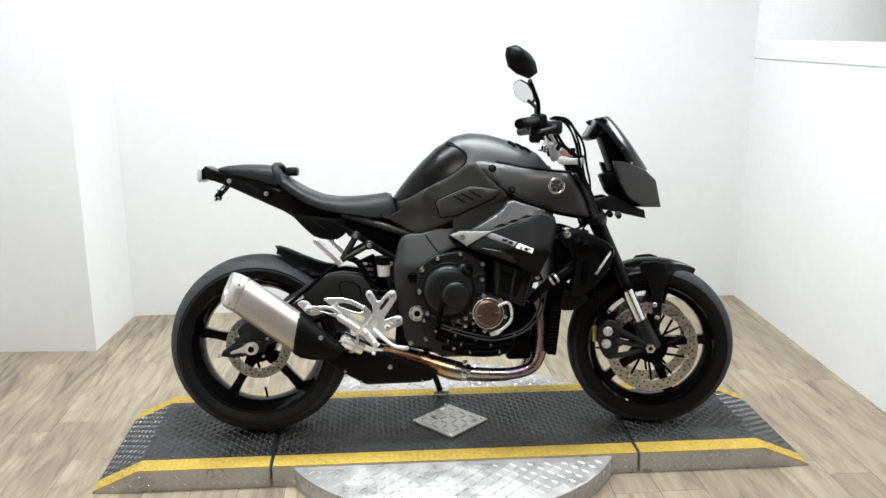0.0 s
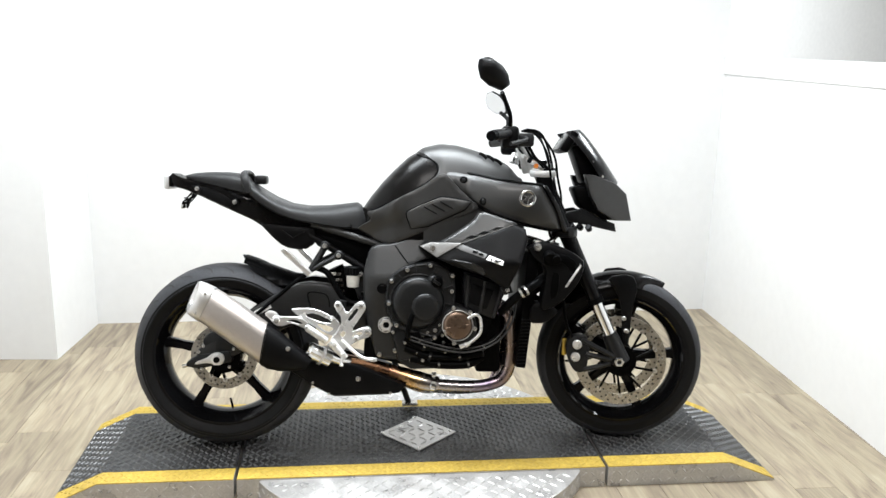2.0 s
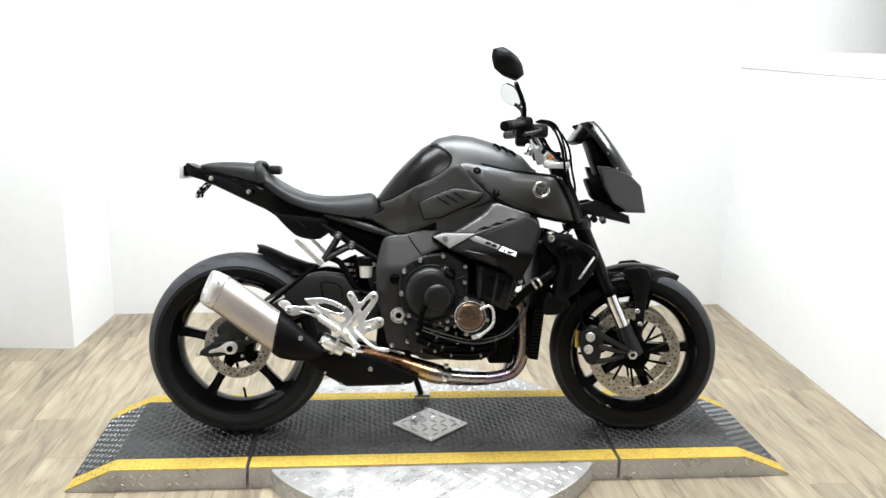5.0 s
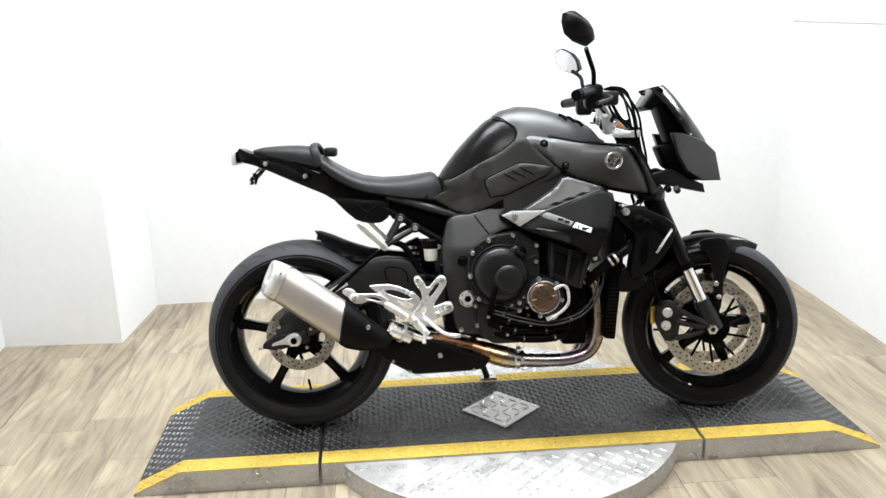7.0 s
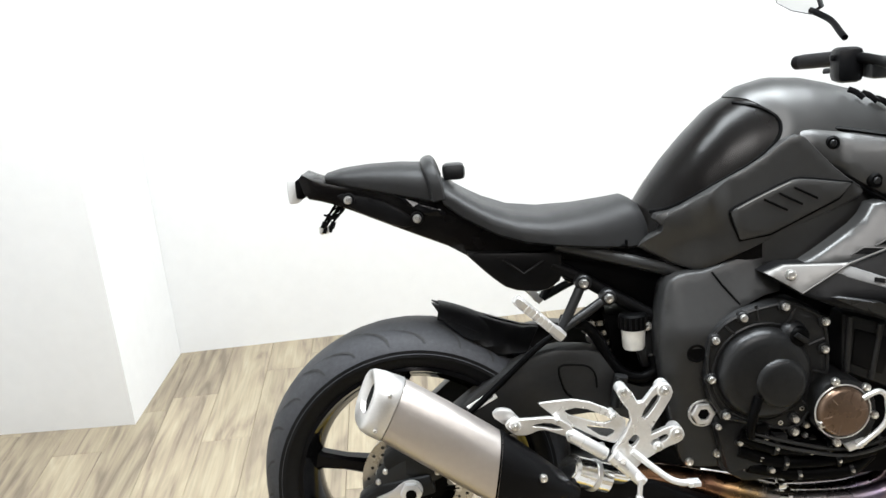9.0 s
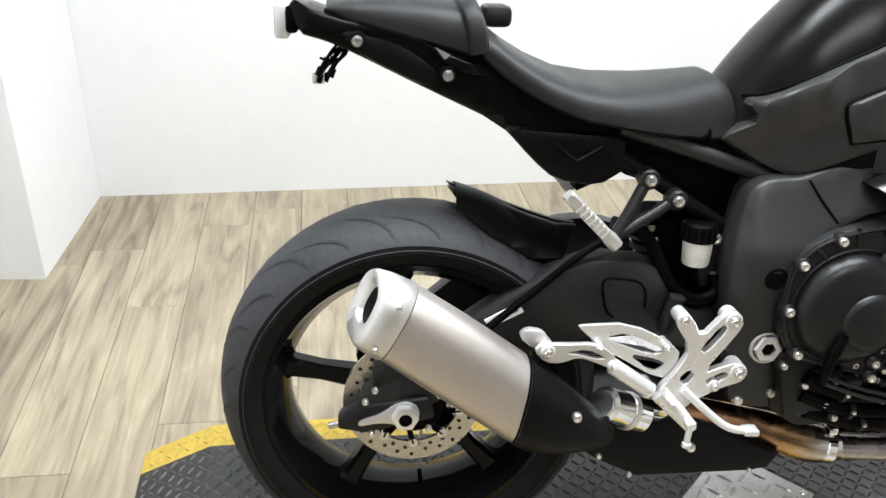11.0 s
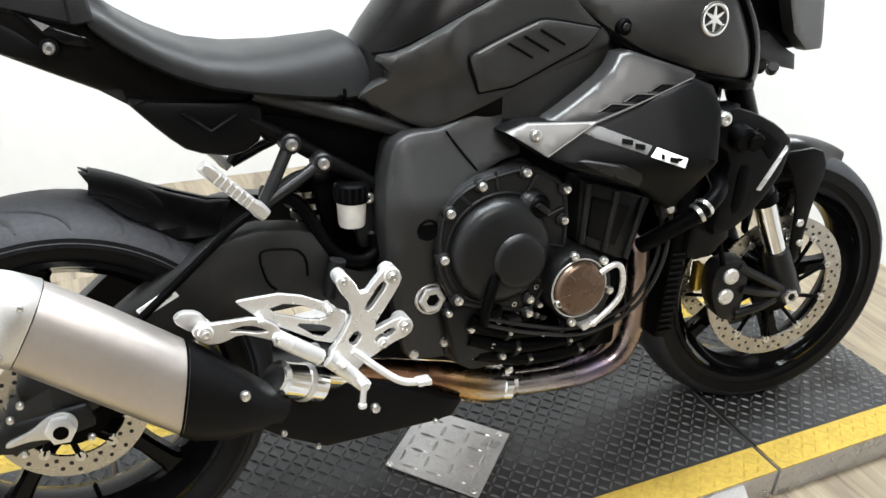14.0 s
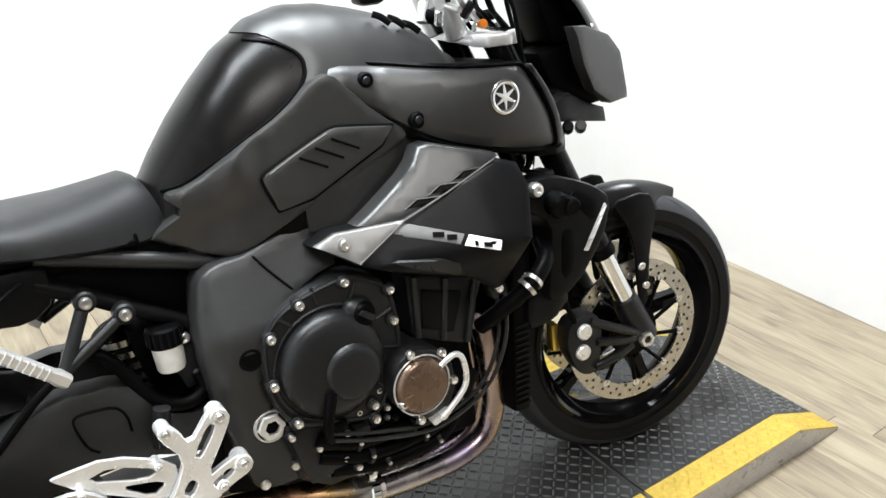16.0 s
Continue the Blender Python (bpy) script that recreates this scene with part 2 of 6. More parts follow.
def panel_mesh(poly, w, thick=0.012, edge=0.01, step=0.02, rounded=1, side=-1, deep=None):
    """A shaped skin in the plane of the bike: outline (x, z), outer face at distance w (a number or a function of x, z)
    from the middle plane, with a rolled edge and a rim that turns inwards by thick."""
    wf = w if callable(w) else (lambda x, z: w)
    deep = edge if deep is None else deep
    outline = chaikin([Vector(p) for p in poly], rounded) if rounded else [Vector(p) for p in poly]
    rim = []
    for i, a in enumerate(outline):
        b = outline[(i + 1) % len(outline)]
        n = max(1, int((b - a).length / step))
        rim += [a.lerp(b, k / n) for k in range(n)]
    pts = list(rim)
    n = len(rim)
    area = sum(rim[i].x * rim[(i + 1) % n].y - rim[(i + 1) % n].x * rim[i].y for i in range(n))
    for dist in (edge * 0.3, edge):
        for i in range(n):
            d = rim[(i + 1) % n] - rim[i - 1]
            if d.length < 1e-6:
                continue
            nn = Vector((-d.y, d.x)).normalized() * (1 if area > 0 else -1)
            p = rim[i] + nn * dist
            if inside(p, rim) and border_distance(p, rim) > dist * 0.85:
                pts.append(p)
    x0, x1 = min(p.x for p in rim), max(p.x for p in rim)
    z0, z1 = min(p.y for p in rim), max(p.y for p in rim)
    zz, row = z0 + step / 2, 0
    while zz < z1:
        xx = x0 + (step / 2 if row % 2 else 0)
        while xx < x1:
            p = Vector((xx, zz))
            if inside(p, rim) and border_distance(p, rim) > edge + step * 0.35:
                pts.append(p)
            xx += step
        zz += step
        row += 1
    vs, _, fs, *_ = delaunay_2d_cdt(pts, [], [list(range(n))], 1, 1e-6)
    bm = bmesh.new()
    made = []
    for v in vs:
        d = border_distance(v, rim)
        k = max(0.0, 1 - d / edge) if edge else 0
        drop = deep * (1 - math.sqrt(max(0.0, 1 - k * k)))
        made.append(bm.verts.new((v.x, side * (wf(v.x, v.y) - drop), v.y)))
    for f in fs:
        try:
            bm.faces.new([made[i] for i in f])
        except ValueError:
            pass
    loose = [v for v in bm.verts if not v.link_faces]
    bmesh.ops.delete(bm, geom=loose, context="VERTS")
    es = [e for e in bm.edges if len(e.link_faces) == 1]
    ex = bmesh.ops.extrude_edge_only(bm, edges=es)
    for g in ex["geom"]:
        if isinstance(g, bmesh.types.BMVert):
            g.co.y -= side * thick
    return bm


def panel(name, poly, w, mat, parent, label="", both=True, **kw):
    obs = [part(name, panel_mesh(poly, w, side=-1, **kw), mat, parent, label)]
    if both:
        obs.append(part(name, panel_mesh(poly, w, side=1, **kw), mat, parent, label))
    return obs[0]


def slab_mesh(poly, y0, y1, bevel=0.004, rounded=0):
    """A plate with outline (x, z) between two distances y0 and y1, with bevelled edges."""
    bm = bmesh.new()
    outline = chaikin(poly, rounded) if rounded else [Vector(p) for p in poly]
    f = bm.faces.new([bm.verts.new((p[0], y0, p[1])) for p in outline])
    ex = bmesh.ops.extrude_face_region(bm, geom=[f])
    for g in ex["geom"]:
        if isinstance(g, bmesh.types.BMVert):
            g.co.y = y1
    if bevel:
        bmesh.ops.bevel(bm, geom=bm.edges[:], offset=bevel, segments=2, affect="EDGES", profile=0.5, clamp_overlap=True)
    return bm


def slab(name, poly, y0, y1, mat, parent, label="", bevel=0.004, rounded=0, both=False):
    ob = part(name, slab_mesh(poly, y0, y1, bevel, rounded), mat, parent, label)
    if both:
        part(name, slab_mesh(poly, -y0, -y1, bevel, rounded), mat, parent, label)
    return ob


def spline(points, per=6):
    P = [Vector(p) for p in points]
    if len(P) < 3:
        return P
    out = []
    for i in range(len(P) - 1):
        a, b, c, d = P[max(0, i - 1)], P[i], P[i + 1], P[min(len(P) - 1, i + 2)]
        for k in range(per):
            t = k / per
            out.append(0.5 * ((2 * b) + (c - a) * t + (2 * a - 5 * b + 4 * c - d) * t * t + (3 * b - a - 3 * c + d) * t ** 3))
    return out + [P[-1]]


def tube_into(bm, points, radius, seg=12, smooth_path=True, flat=1.0, up=(0, 1, 0)):
    """Sweeps a round (or flattened) section along points; radius is a number or one per point given."""
    pts = spline(points) if smooth_path else [Vector(p) for p in points]
    n = len(pts)
    rad = radius if callable(radius) else (lambda t: radius)
    rings = []
    side = Vector(up)
    for i, p in enumerate(pts):
        d = (pts[min(n - 1, i + 1)] - pts[max(0, i - 1)]).normalized()
        a = side - d * side.dot(d)
        if a.length < 1e-4:
            a = d.orthogonal()
        a.normalize()
        side = a
        b = d.cross(a)
        r = rad(i / (n - 1))
        rings.append([bm.verts.new(p + (a * math.cos(2 * math.pi * k / seg) * flat + b * math.sin(2 * math.pi * k / seg)) * r) for k in range(seg)])
    for u, v in zip(rings, rings[1:]):
        for k in range(seg):
            bm.faces.new((u[k], u[(k + 1) % seg], v[(k + 1) % seg], v[k]))
    bm.faces.new(rings[0][::-1])
    bm.faces.new(rings[-1])
    return bm


def tube(name, points, radius, mat, parent, label="", seg=12, smooth_path=True, flat=1.0, steer=False, up=(0, 1, 0)):
    bm = tube_into(bmesh.new(), points, radius, seg, smooth_path, flat, up)
    if steer:
        bm.transform(STEER)
    return part(name, bm, mat, parent, label, 50)


def lathe_into(bm, profile, centre, seg=48, a0=0.0, a1=2 * math.pi, axis="y"):
    """Turns a profile of (radius, offset) about an axis through centre; closed profiles give rings."""
    full = abs(a1 - a0 - 2 * math.pi) < 1e-6
    n = seg if full else seg + 1
    cx, cy, cz = centre
    rings = []
    for i in range(n):
        a = a0 + (a1 - a0) * i / seg
        c, s = math.cos(a), math.sin(a)
        if axis == "y":
            rings.append([bm.verts.new((cx + r * c, cy + o, cz + r * s)) for r, o in profile])
        else:
            rings.append([bm.verts.new((cx + r * c, cy + r * s, cz + o)) for r, o in profile])
    for i in range(seg):
        u, v = rings[i], rings[(i + 1) % n]
        for k in range(len(profile) - 1):
            bm.faces.new((u[k], u[k + 1], v[k + 1], v[k]))
    bmesh.ops.remove_doubles(bm, verts=bm.verts[:], dist=1e-5)
    return bm


def cyl_into(bm, p, q, r, seg=14, r2=None, bevel=0.0):
    p, q = Vector(p), Vector(q)
    r2 = r if r2 is None else r2
    d = (q - p)
    length = d.length
    d.normalize()
    a = d.orthogonal().normalized()
    b = d.cross(a)
    stops = [(0, r), (length, r2)]
    if bevel:
        stops = [(0, r - bevel), (bevel, r), (length - bevel, r2), (length, r2 - bevel)]
    rings = [[bm.verts.new(p + d * t + (a * math.cos(2 * math.pi * k / seg) + b * math.sin(2 * math.pi * k / seg)) * rr) for k in range(seg)] for t, rr in stops]
    for u, v in zip(rings, rings[1:]):
        for k in range(seg):
            bm.faces.new((u[k], u[(k + 1) % seg], v[(k + 1) % seg], v[k]))
    bm.faces.new(rings[0][::-1])
    bm.faces.new(rings[-1])
    return bm


def cyl(name, p, q, r, mat, parent, label="", seg=20, r2=None, bevel=0.0):
    return part(name, cyl_into(bmesh.new(), p, q, r, seg, r2, bevel), mat, parent, label, 40)


def loft_mesh(rings, caps=True):
    bm = bmesh.new()
    made = [[bm.verts.new(p) for p in ring] for ring in rings]
    n = len(made[0])
    for u, v in zip(made, made[1:]):
        for k in range(n):
            bm.faces.new((u[k], u[(k + 1) % n], v[(k + 1) % n], v[k]))
    if caps:
        bm.faces.new(made[0][::-1])
        bm.faces.new(made[-1])
    return bm


def lerp_table(table, x):
    """Smooth interpolation in a small table of (x, value)."""
    if x <= table[0][0]:
        return table[0][1]
    for (a, u), (b, v) in zip(table, table[1:]):
        if x <= b:
            t = (x - a) / (b - a)
            return u + (v - u) * t
    return table[-1][1]


BOLT_MESH = None


def bolt(parent, x, y, z, r=0.007, mat=None, label=""):
    """A button-head bolt with a socket, facing the right side of the bike."""
    global BOLT_MESH
    if BOLT_MESH is None:
        bm = bmesh.new()
        lathe_into(bm, [(0.0, -0.35), (0.42, -0.35), (0.46, -0.75), (0.8, -0.7), (1.0, -0.35), (1.0, 0.5), (0.0, 0.5)], (0, 0, 0), 12)
        bmesh.ops.recalc_face_normals(bm, faces=bm.faces[:])
        BOLT_MESH = bpy.data.meshes.new("bolt")
        bm.to_mesh(BOLT_MESH)
        bm.free()
        BOLT_MESH.materials.append(BOLT)
        BOLT_MESH.shade_smooth()
        BOLT_MESH.set_sharp_from_angle(angle=radians(40))
    ob = new("bolt", BOLT_MESH)
    ob.parent = parent
    ob.location, ob.scale = (x, y, z), (r, r, r)
    return ob


# ---- the room ----
def wall(name, foot, z0, z1, mat, label):
    """An upright piece of building with the given footprint."""
    bm = bmesh.new()
    f = bm.faces.new([bm.verts.new((x, y, z0)) for x, y in foot])
    ex = bmesh.ops.extrude_face_region(bm, geom=[f])
    for g in ex["geom"]:
        if isinstance(g, bmesh.types.BMVert):
            g.co.z = z1
    return tagged(link(name, bm, mat, None, "", 0), label, "wall", kind="structure")


def oblong(x0, x1, y0, y1):
    return [(x0, y0), (x1, y0), (x1, y1), (x0, y1)]


LEFT, RIGHT, BACK, FRONT, FAR = -1.39, 2.47, 1.652, -5.2, 6.5
LEDGE = 1.41
wall("wall_back", [(LEFT - 0.12, 1.513), (RIGHT, BACK), (RIGHT, BACK + 0.12), (LEFT - 0.12, BACK + 0.12)], 0, CEIL, WALL, "plain white painted back wall meeting the plank floor")
wall("wall_return", oblong(RIGHT - 0.12, RIGHT, BACK + 0.12, 2.95), 0, CEIL, WALL, "plain white end of the back wall")
wall("wall_left", oblong(LEFT - 0.12, LEFT, FRONT, 1.512), 0, CEIL, WALL, "plain white painted side wall beside the pillar")
# front wall is unseen, added dark to shape the reflections on the bike
wall("wall_front", oblong(LEFT - 0.12, FAR + 0.12, FRONT - 0.12, FRONT), 0, CEIL, WALL_DARK, "unseen dark wall added to close the showroom and darken reflections")
wall("wall_right", oblong(FAR, FAR + 0.12, FRONT, 5.2), 0, CEIL, WALL_GREY, "grey wall that closes the room far beyond the partition")
wall("pillar", [(LEFT, 1.052), (-0.87, 1.024), (-0.829, 1.5345), (LEFT, 1.513)], 0, CEIL, WALL, "square white painted pillar in the corner of the room")
# half-height wall with a capping ledge that stands a little proud of it
wall("wall_partition", [(RIGHT, BACK), (RIGHT - 0.21, FRONT), (RIGHT - 0.06, FRONT), (RIGHT + 0.15, BACK + 0.14)], 0, LEDGE - 0.09, WALL, "white painted half-height wall beside the floor")
wall("ledge", [(RIGHT - 0.006, BACK), (RIGHT - 0.216, FRONT), (RIGHT - 0.054, FRONT), (RIGHT + 0.156, BACK + 0.14)], LEDGE - 0.09, LEDGE, WALL, "white painted capping ledge on the half-height wall")
far_wall = wall("wall_far", oblong(0, 4.9, 0, 0.12), 0, CEIL, WALL_GREY, "grey wall beyond the half-height wall")
far_wall.matrix_world = pose(2.3, 2.68, 0, 0, 0, 28.1)
wall("ceiling", oblong(LEFT - 0.12, FAR + 0.12, FRONT - 0.12, 5.2), CEIL, CEIL + 0.1, CEILING, "flat white painted ceiling")


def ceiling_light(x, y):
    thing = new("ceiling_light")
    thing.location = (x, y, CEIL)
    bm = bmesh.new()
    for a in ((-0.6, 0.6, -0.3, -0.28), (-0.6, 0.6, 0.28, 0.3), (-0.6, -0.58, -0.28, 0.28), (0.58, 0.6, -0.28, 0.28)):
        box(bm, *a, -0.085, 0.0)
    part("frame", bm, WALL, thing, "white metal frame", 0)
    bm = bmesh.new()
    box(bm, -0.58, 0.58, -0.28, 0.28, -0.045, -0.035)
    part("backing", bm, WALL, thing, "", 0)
    return tagged(thing, "unseen white rectangular ceiling light with a shallow frame", "ceiling light", "ceiling lights")


# unseen fittings for the assumed lamps, the added far one included
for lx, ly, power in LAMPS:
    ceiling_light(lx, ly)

# floor underlay; its planks are laid at the end of the file
bm = bmesh.new()
box(bm, LEFT - 0.12, FAR + 0.12, FRONT - 0.12, 5.2, -0.1, -0.006)
floor = tagged(link("floor", bm, GROUT, None, "", 0), "light brown wood-look plank floor with worn grain", "floor", kind="structure")

# ---- lift platform ----
DECK = 0.07
TIPL, BENDL, GAPL, GAPR, BENDR, TIPR = -0.487, -0.342, 0.085, 1.312, 1.75, 1.912
YN, YNI, YFI, YF = -0.290, -0.216, 0.236, 0.300


def deck_z(x):
    if x < BENDL:
        return 0.004 + (DECK - 0.004) * (x - TIPL) / (BENDL - TIPL)
    if x > BENDR:
        return 0.004 + (DECK - 0.004) * (TIPR - x) / (TIPR - BENDR)
    return DECK


def deck_sheet(x0, x1, y0, y1, lift, thick):
    """A sheet that follows the deck's slope between x0 and x1."""
    xs = [x0] + [b for b in (BENDL, BENDR) if x0 < b < x1] + [x1]
    bm = bmesh.new()
    top = [[bm.verts.new((x, y, deck_z(x) + lift)) for y in (y0, y1)] for x in xs]
    low = [[bm.verts.new((x, y, max(0.0, deck_z(x) + lift - thick))) for y in (y0, y1)] for x in xs]
    for i in range(len(xs) - 1):
        bm.faces.new((top[i][0], top[i + 1][0], top[i + 1][1], top[i][1]))
        bm.faces.new((low[i][1], low[i + 1][1], low[i + 1][0], low[i][0]))
        bm.faces.new((low[i][0], low[i + 1][0], top[i + 1][0], top[i][0]))
        bm.faces.new((top[i][1], top[i + 1][1], low[i + 1][1], low[i][1]))
    bm.faces.new((top[0][1], low[0][1], low[0][0], top[0][0]))
    bm.faces.new((top[-1][0], low[-1][0], low[-1][1], top[-1][1]))
    return bm


def lug_mesh(places, length, width, height):
    """Raised tread bars, each a lens-shaped ridge: places of (centre, along, across, normal)."""
    vs, fs = [], []
    for c, u, v, n in places:
        i = len(vs)
        for a, b, h in ((-1, 0, 0), (-0.45, -1, 0), (0.45, -1, 0), (1, 0, 0), (0.45, 1, 0), (-0.45, 1, 0), (-0.55, 0, 1), (0.55, 0, 1)):
            vs.append(c + u * (a * length / 2) + v * (b * width / 2) + n * (h * height))
        fs += [(i, i + 1, i + 6), (i + 1, i + 2, i + 7, i + 6), (i + 2, i + 3, i + 7), (i + 3, i + 4, i + 7), (i + 4, i + 5, i + 6, i + 7), (i + 5, i, i + 6)]
    return vs, fs


def lug_part(name, places, mat, parent, length=0.0225, width=0.0055, height=0.0022, label=""):
    vs, fs = lug_mesh(places, length, width, height)
    me = bpy.data.meshes.new(name)
    me.from_pydata(vs, [], fs)
    me.materials.append(mat)
    ob = new(name, me)
    ob.parent = parent
    return tagged(ob, label, kind="stuff")


def lug_grid(x0, x1, y0, y1, zf, pitch=0.0188, keep=lambda x, y: True):
    out = []
    nx, ny = int((x1 - x0) / pitch), max(1, int((y1 - y0) / pitch))
    for i in range(nx):
        for j in range(ny):
            x, y = x0 + (i + 0.5) * (x1 - x0) / nx, y0 + (j + 0.5) * (y1 - y0) / ny
            if not keep(x, y):
                continue
            a = radians(45 if (i + j) % 2 else -45)
            sl = (zf(x + 0.002) - zf(x - 0.002)) / 0.004
            ux = Vector((1, 0, sl)).normalized()
            uy = Vector((0, 1, 0))
            n = ux.cross(uy)
            u = ux * math.cos(a) + uy * math.sin(a)
            out.append((Vector((x, y, zf(x))), u, n.cross(u), n))
    return out


def lift_section(name, x0, x1, label):
    thing = new(name)
    part("base", deck_sheet(x0, x1, YN, YF, 0, 0.2), TREAD, thing, "bare aluminium tread plate edge", 20)
    part("rubber_mat", deck_sheet(x0, x1, YNI, YFI, 0.004, 0.004), RUBBER_MAT, thing, "black ribbed rubber mat", 20)
    for y0, y1 in ((YN + 0.001, YNI), (YFI, YF - 0.001)):
        part("yellow_stripe", deck_sheet(x0 + 0.001, x1 - 0.001, y0, y1, 0.0036, 0.0036), YELLOW, thing, "worn yellow warning stripe", 20)
        lug_part("stripe_tread", lug_grid(x0 + 0.01, x1 - 0.01, y0 + 0.006, y1 - 0.006, lambda x: deck_z(x) + 0.0036), YELLOW, thing, height=0.0022)
    lug_part("mat_tread", lug_grid(x0 + 0.004, x1 - 0.004, YNI + 0.004, YFI - 0.004, lambda x: deck_z(x) + 0.004), RUBBER_LUG, thing, length=0.0225, width=0.0056, height=0.0034)
    out = []
    n = int((x1 - x0) / 0.028)
    for i in range(n):
        for j in range(2):
            x = x0 + (i + 0.5) * (x1 - x0) / n
            z = 0.017 + j * 0.03
            if z + 0.012 > deck_z(x):
                continue
            a = radians(45 if (i + j) % 2 else -45)
            u = Vector((math.cos(a), 0, math.sin(a)))
            nn = Vector((0, -1, 0))
            out.append((Vector((x, YN, z)), u, nn.cross(u), nn))
    lug_part("edge_tread", out, TREAD, thing, height=0.002)
    return tagged(thing, label, "platform", "lift platform sections")


lift_section("platform_ramp", TIPL, GAPL - 0.005, "black rubber and tread plate ramp section under the rear wheel")
lift_section("platform_deck", GAPL + 0.005, GAPR - 0.005, "black rubber centre deck with worn yellow edges and diamond plate")
lift_section("platform_ramp", GAPR + 0.005, TIPR, "black rubber and tread plate ramp section under the front wheel")

# bare diamond-shaped tread plate screwed onto the centre deck
cover_plate = new("floor_plate")
bm = bmesh.new()
corners = [(0.561, 0.002), (0.69, -0.142), (0.836, -0.005), (0.704, 0.135)]
f = bm.faces.new([bm.verts.new((x, y, DECK + 0.0065)) for x, y in corners])
ex = bmesh.ops.extrude_face_region(bm, geom=[f])
for g in ex["geom"]:
    if isinstance(g, bmesh.types.BMVert):
        g.co.z += 0.004
bmesh.ops.bevel(bm, geom=bm.edges[:], offset=0.001, segments=1, affect="EDGES")
part("plate", bm, TREAD, cover_plate)
lug_part("plate_tread", lug_grid(0.55, 0.834, -0.142, 0.138, lambda x: DECK + 0.0105, 0.032, lambda x, y: abs(x - 0.697) + abs(y + 0.002) < 0.122), TREAD, cover_plate, 0.036, 0.008, 0.003)
for x, y in ((0.57, 0.0), (0.814, 0.0), (0.69, -0.124), (0.694, 0.12)):
    bm = bmesh.new()
    lathe_into(bm, [(0.0, 0.003), (0.005, 0.003), (0.007, 0.001), (0.007, -0.002)], (x, y, DECK + 0.0105), 10, axis="z")
    part("screw", bm, BOLT, cover_plate)
tagged(cover_plate, "bare aluminium diamond-shaped tread plate screwed to the deck", "floor plate")

# round turntable plate under the lift
turntable = new("turntable")
bm = bmesh.new()
lathe_into(bm, [(0.0, 0.066), (0.598, 0.066), (0.604, 0.062), (0.606, 0.0), (0.0, 0.0)], (0.69, 0.0, 0.0), 96, axis="z")
part("disc", bm, TREAD, turntable)
lug_part("disc_tread", lug_grid(0.09, 1.29, -0.6, 0.6, lambda x: 0.066, 0.028, lambda x, y: math.hypot(x - 0.69, y) < 0.58 and (y < YN - 0.01 or y > YF + 0.01)), TREAD, turntable, 0.032, 0.0075, 0.0028)
rim = []
for i in range(134):
    for j in range(2):
        a = 2 * math.pi * i / 134
        n = Vector((math.cos(a), math.sin(a), 0))
        t = Vector((-math.sin(a), math.cos(a), 0))
        s = 1 if (i + j) % 2 else -1
        u = (t + Vector((0, 0, s))).normalized()
        rim.append((Vector((0.69, 0, 0.018 + 0.027 * j)) + n * 0.6055, u, n.cross(u), n))
lug_part("rim_tread", rim, TREAD, turntable)
tagged(turntable, "round aluminium tread plate turntable lying under the lift deck", "turntable")

# ---- the motorcycle ----
moto = new("motorcycle")
tagged(moto, "matt black naked motorcycle leaning on its side stand on the lift", "motorcycle")
moto.matrix_world = pose(0.002, 0.0, 0.085, 0, 0, -2.7) @ pose(0, 0, 0, -9.0)

RW, FW, AXLE = Vector((0.0306, -0.012, 0.3025)), Vector((1.4135, 0.0, 0.282)), Vector((1.400, 0.0, 0.293))
HEAD, TRAIL = Vector((1.12, 0.0, 0.95)), Vector((1.505, 0.0, 0.0))
STEER = Matrix.Translation((0.001, 0.017, 0.0)) @ Matrix.Translation(HEAD) @ Matrix.Rotation(radians(-8), 4, (HEAD - TRAIL).normalized()) @ Matrix.Translation(-HEAD)


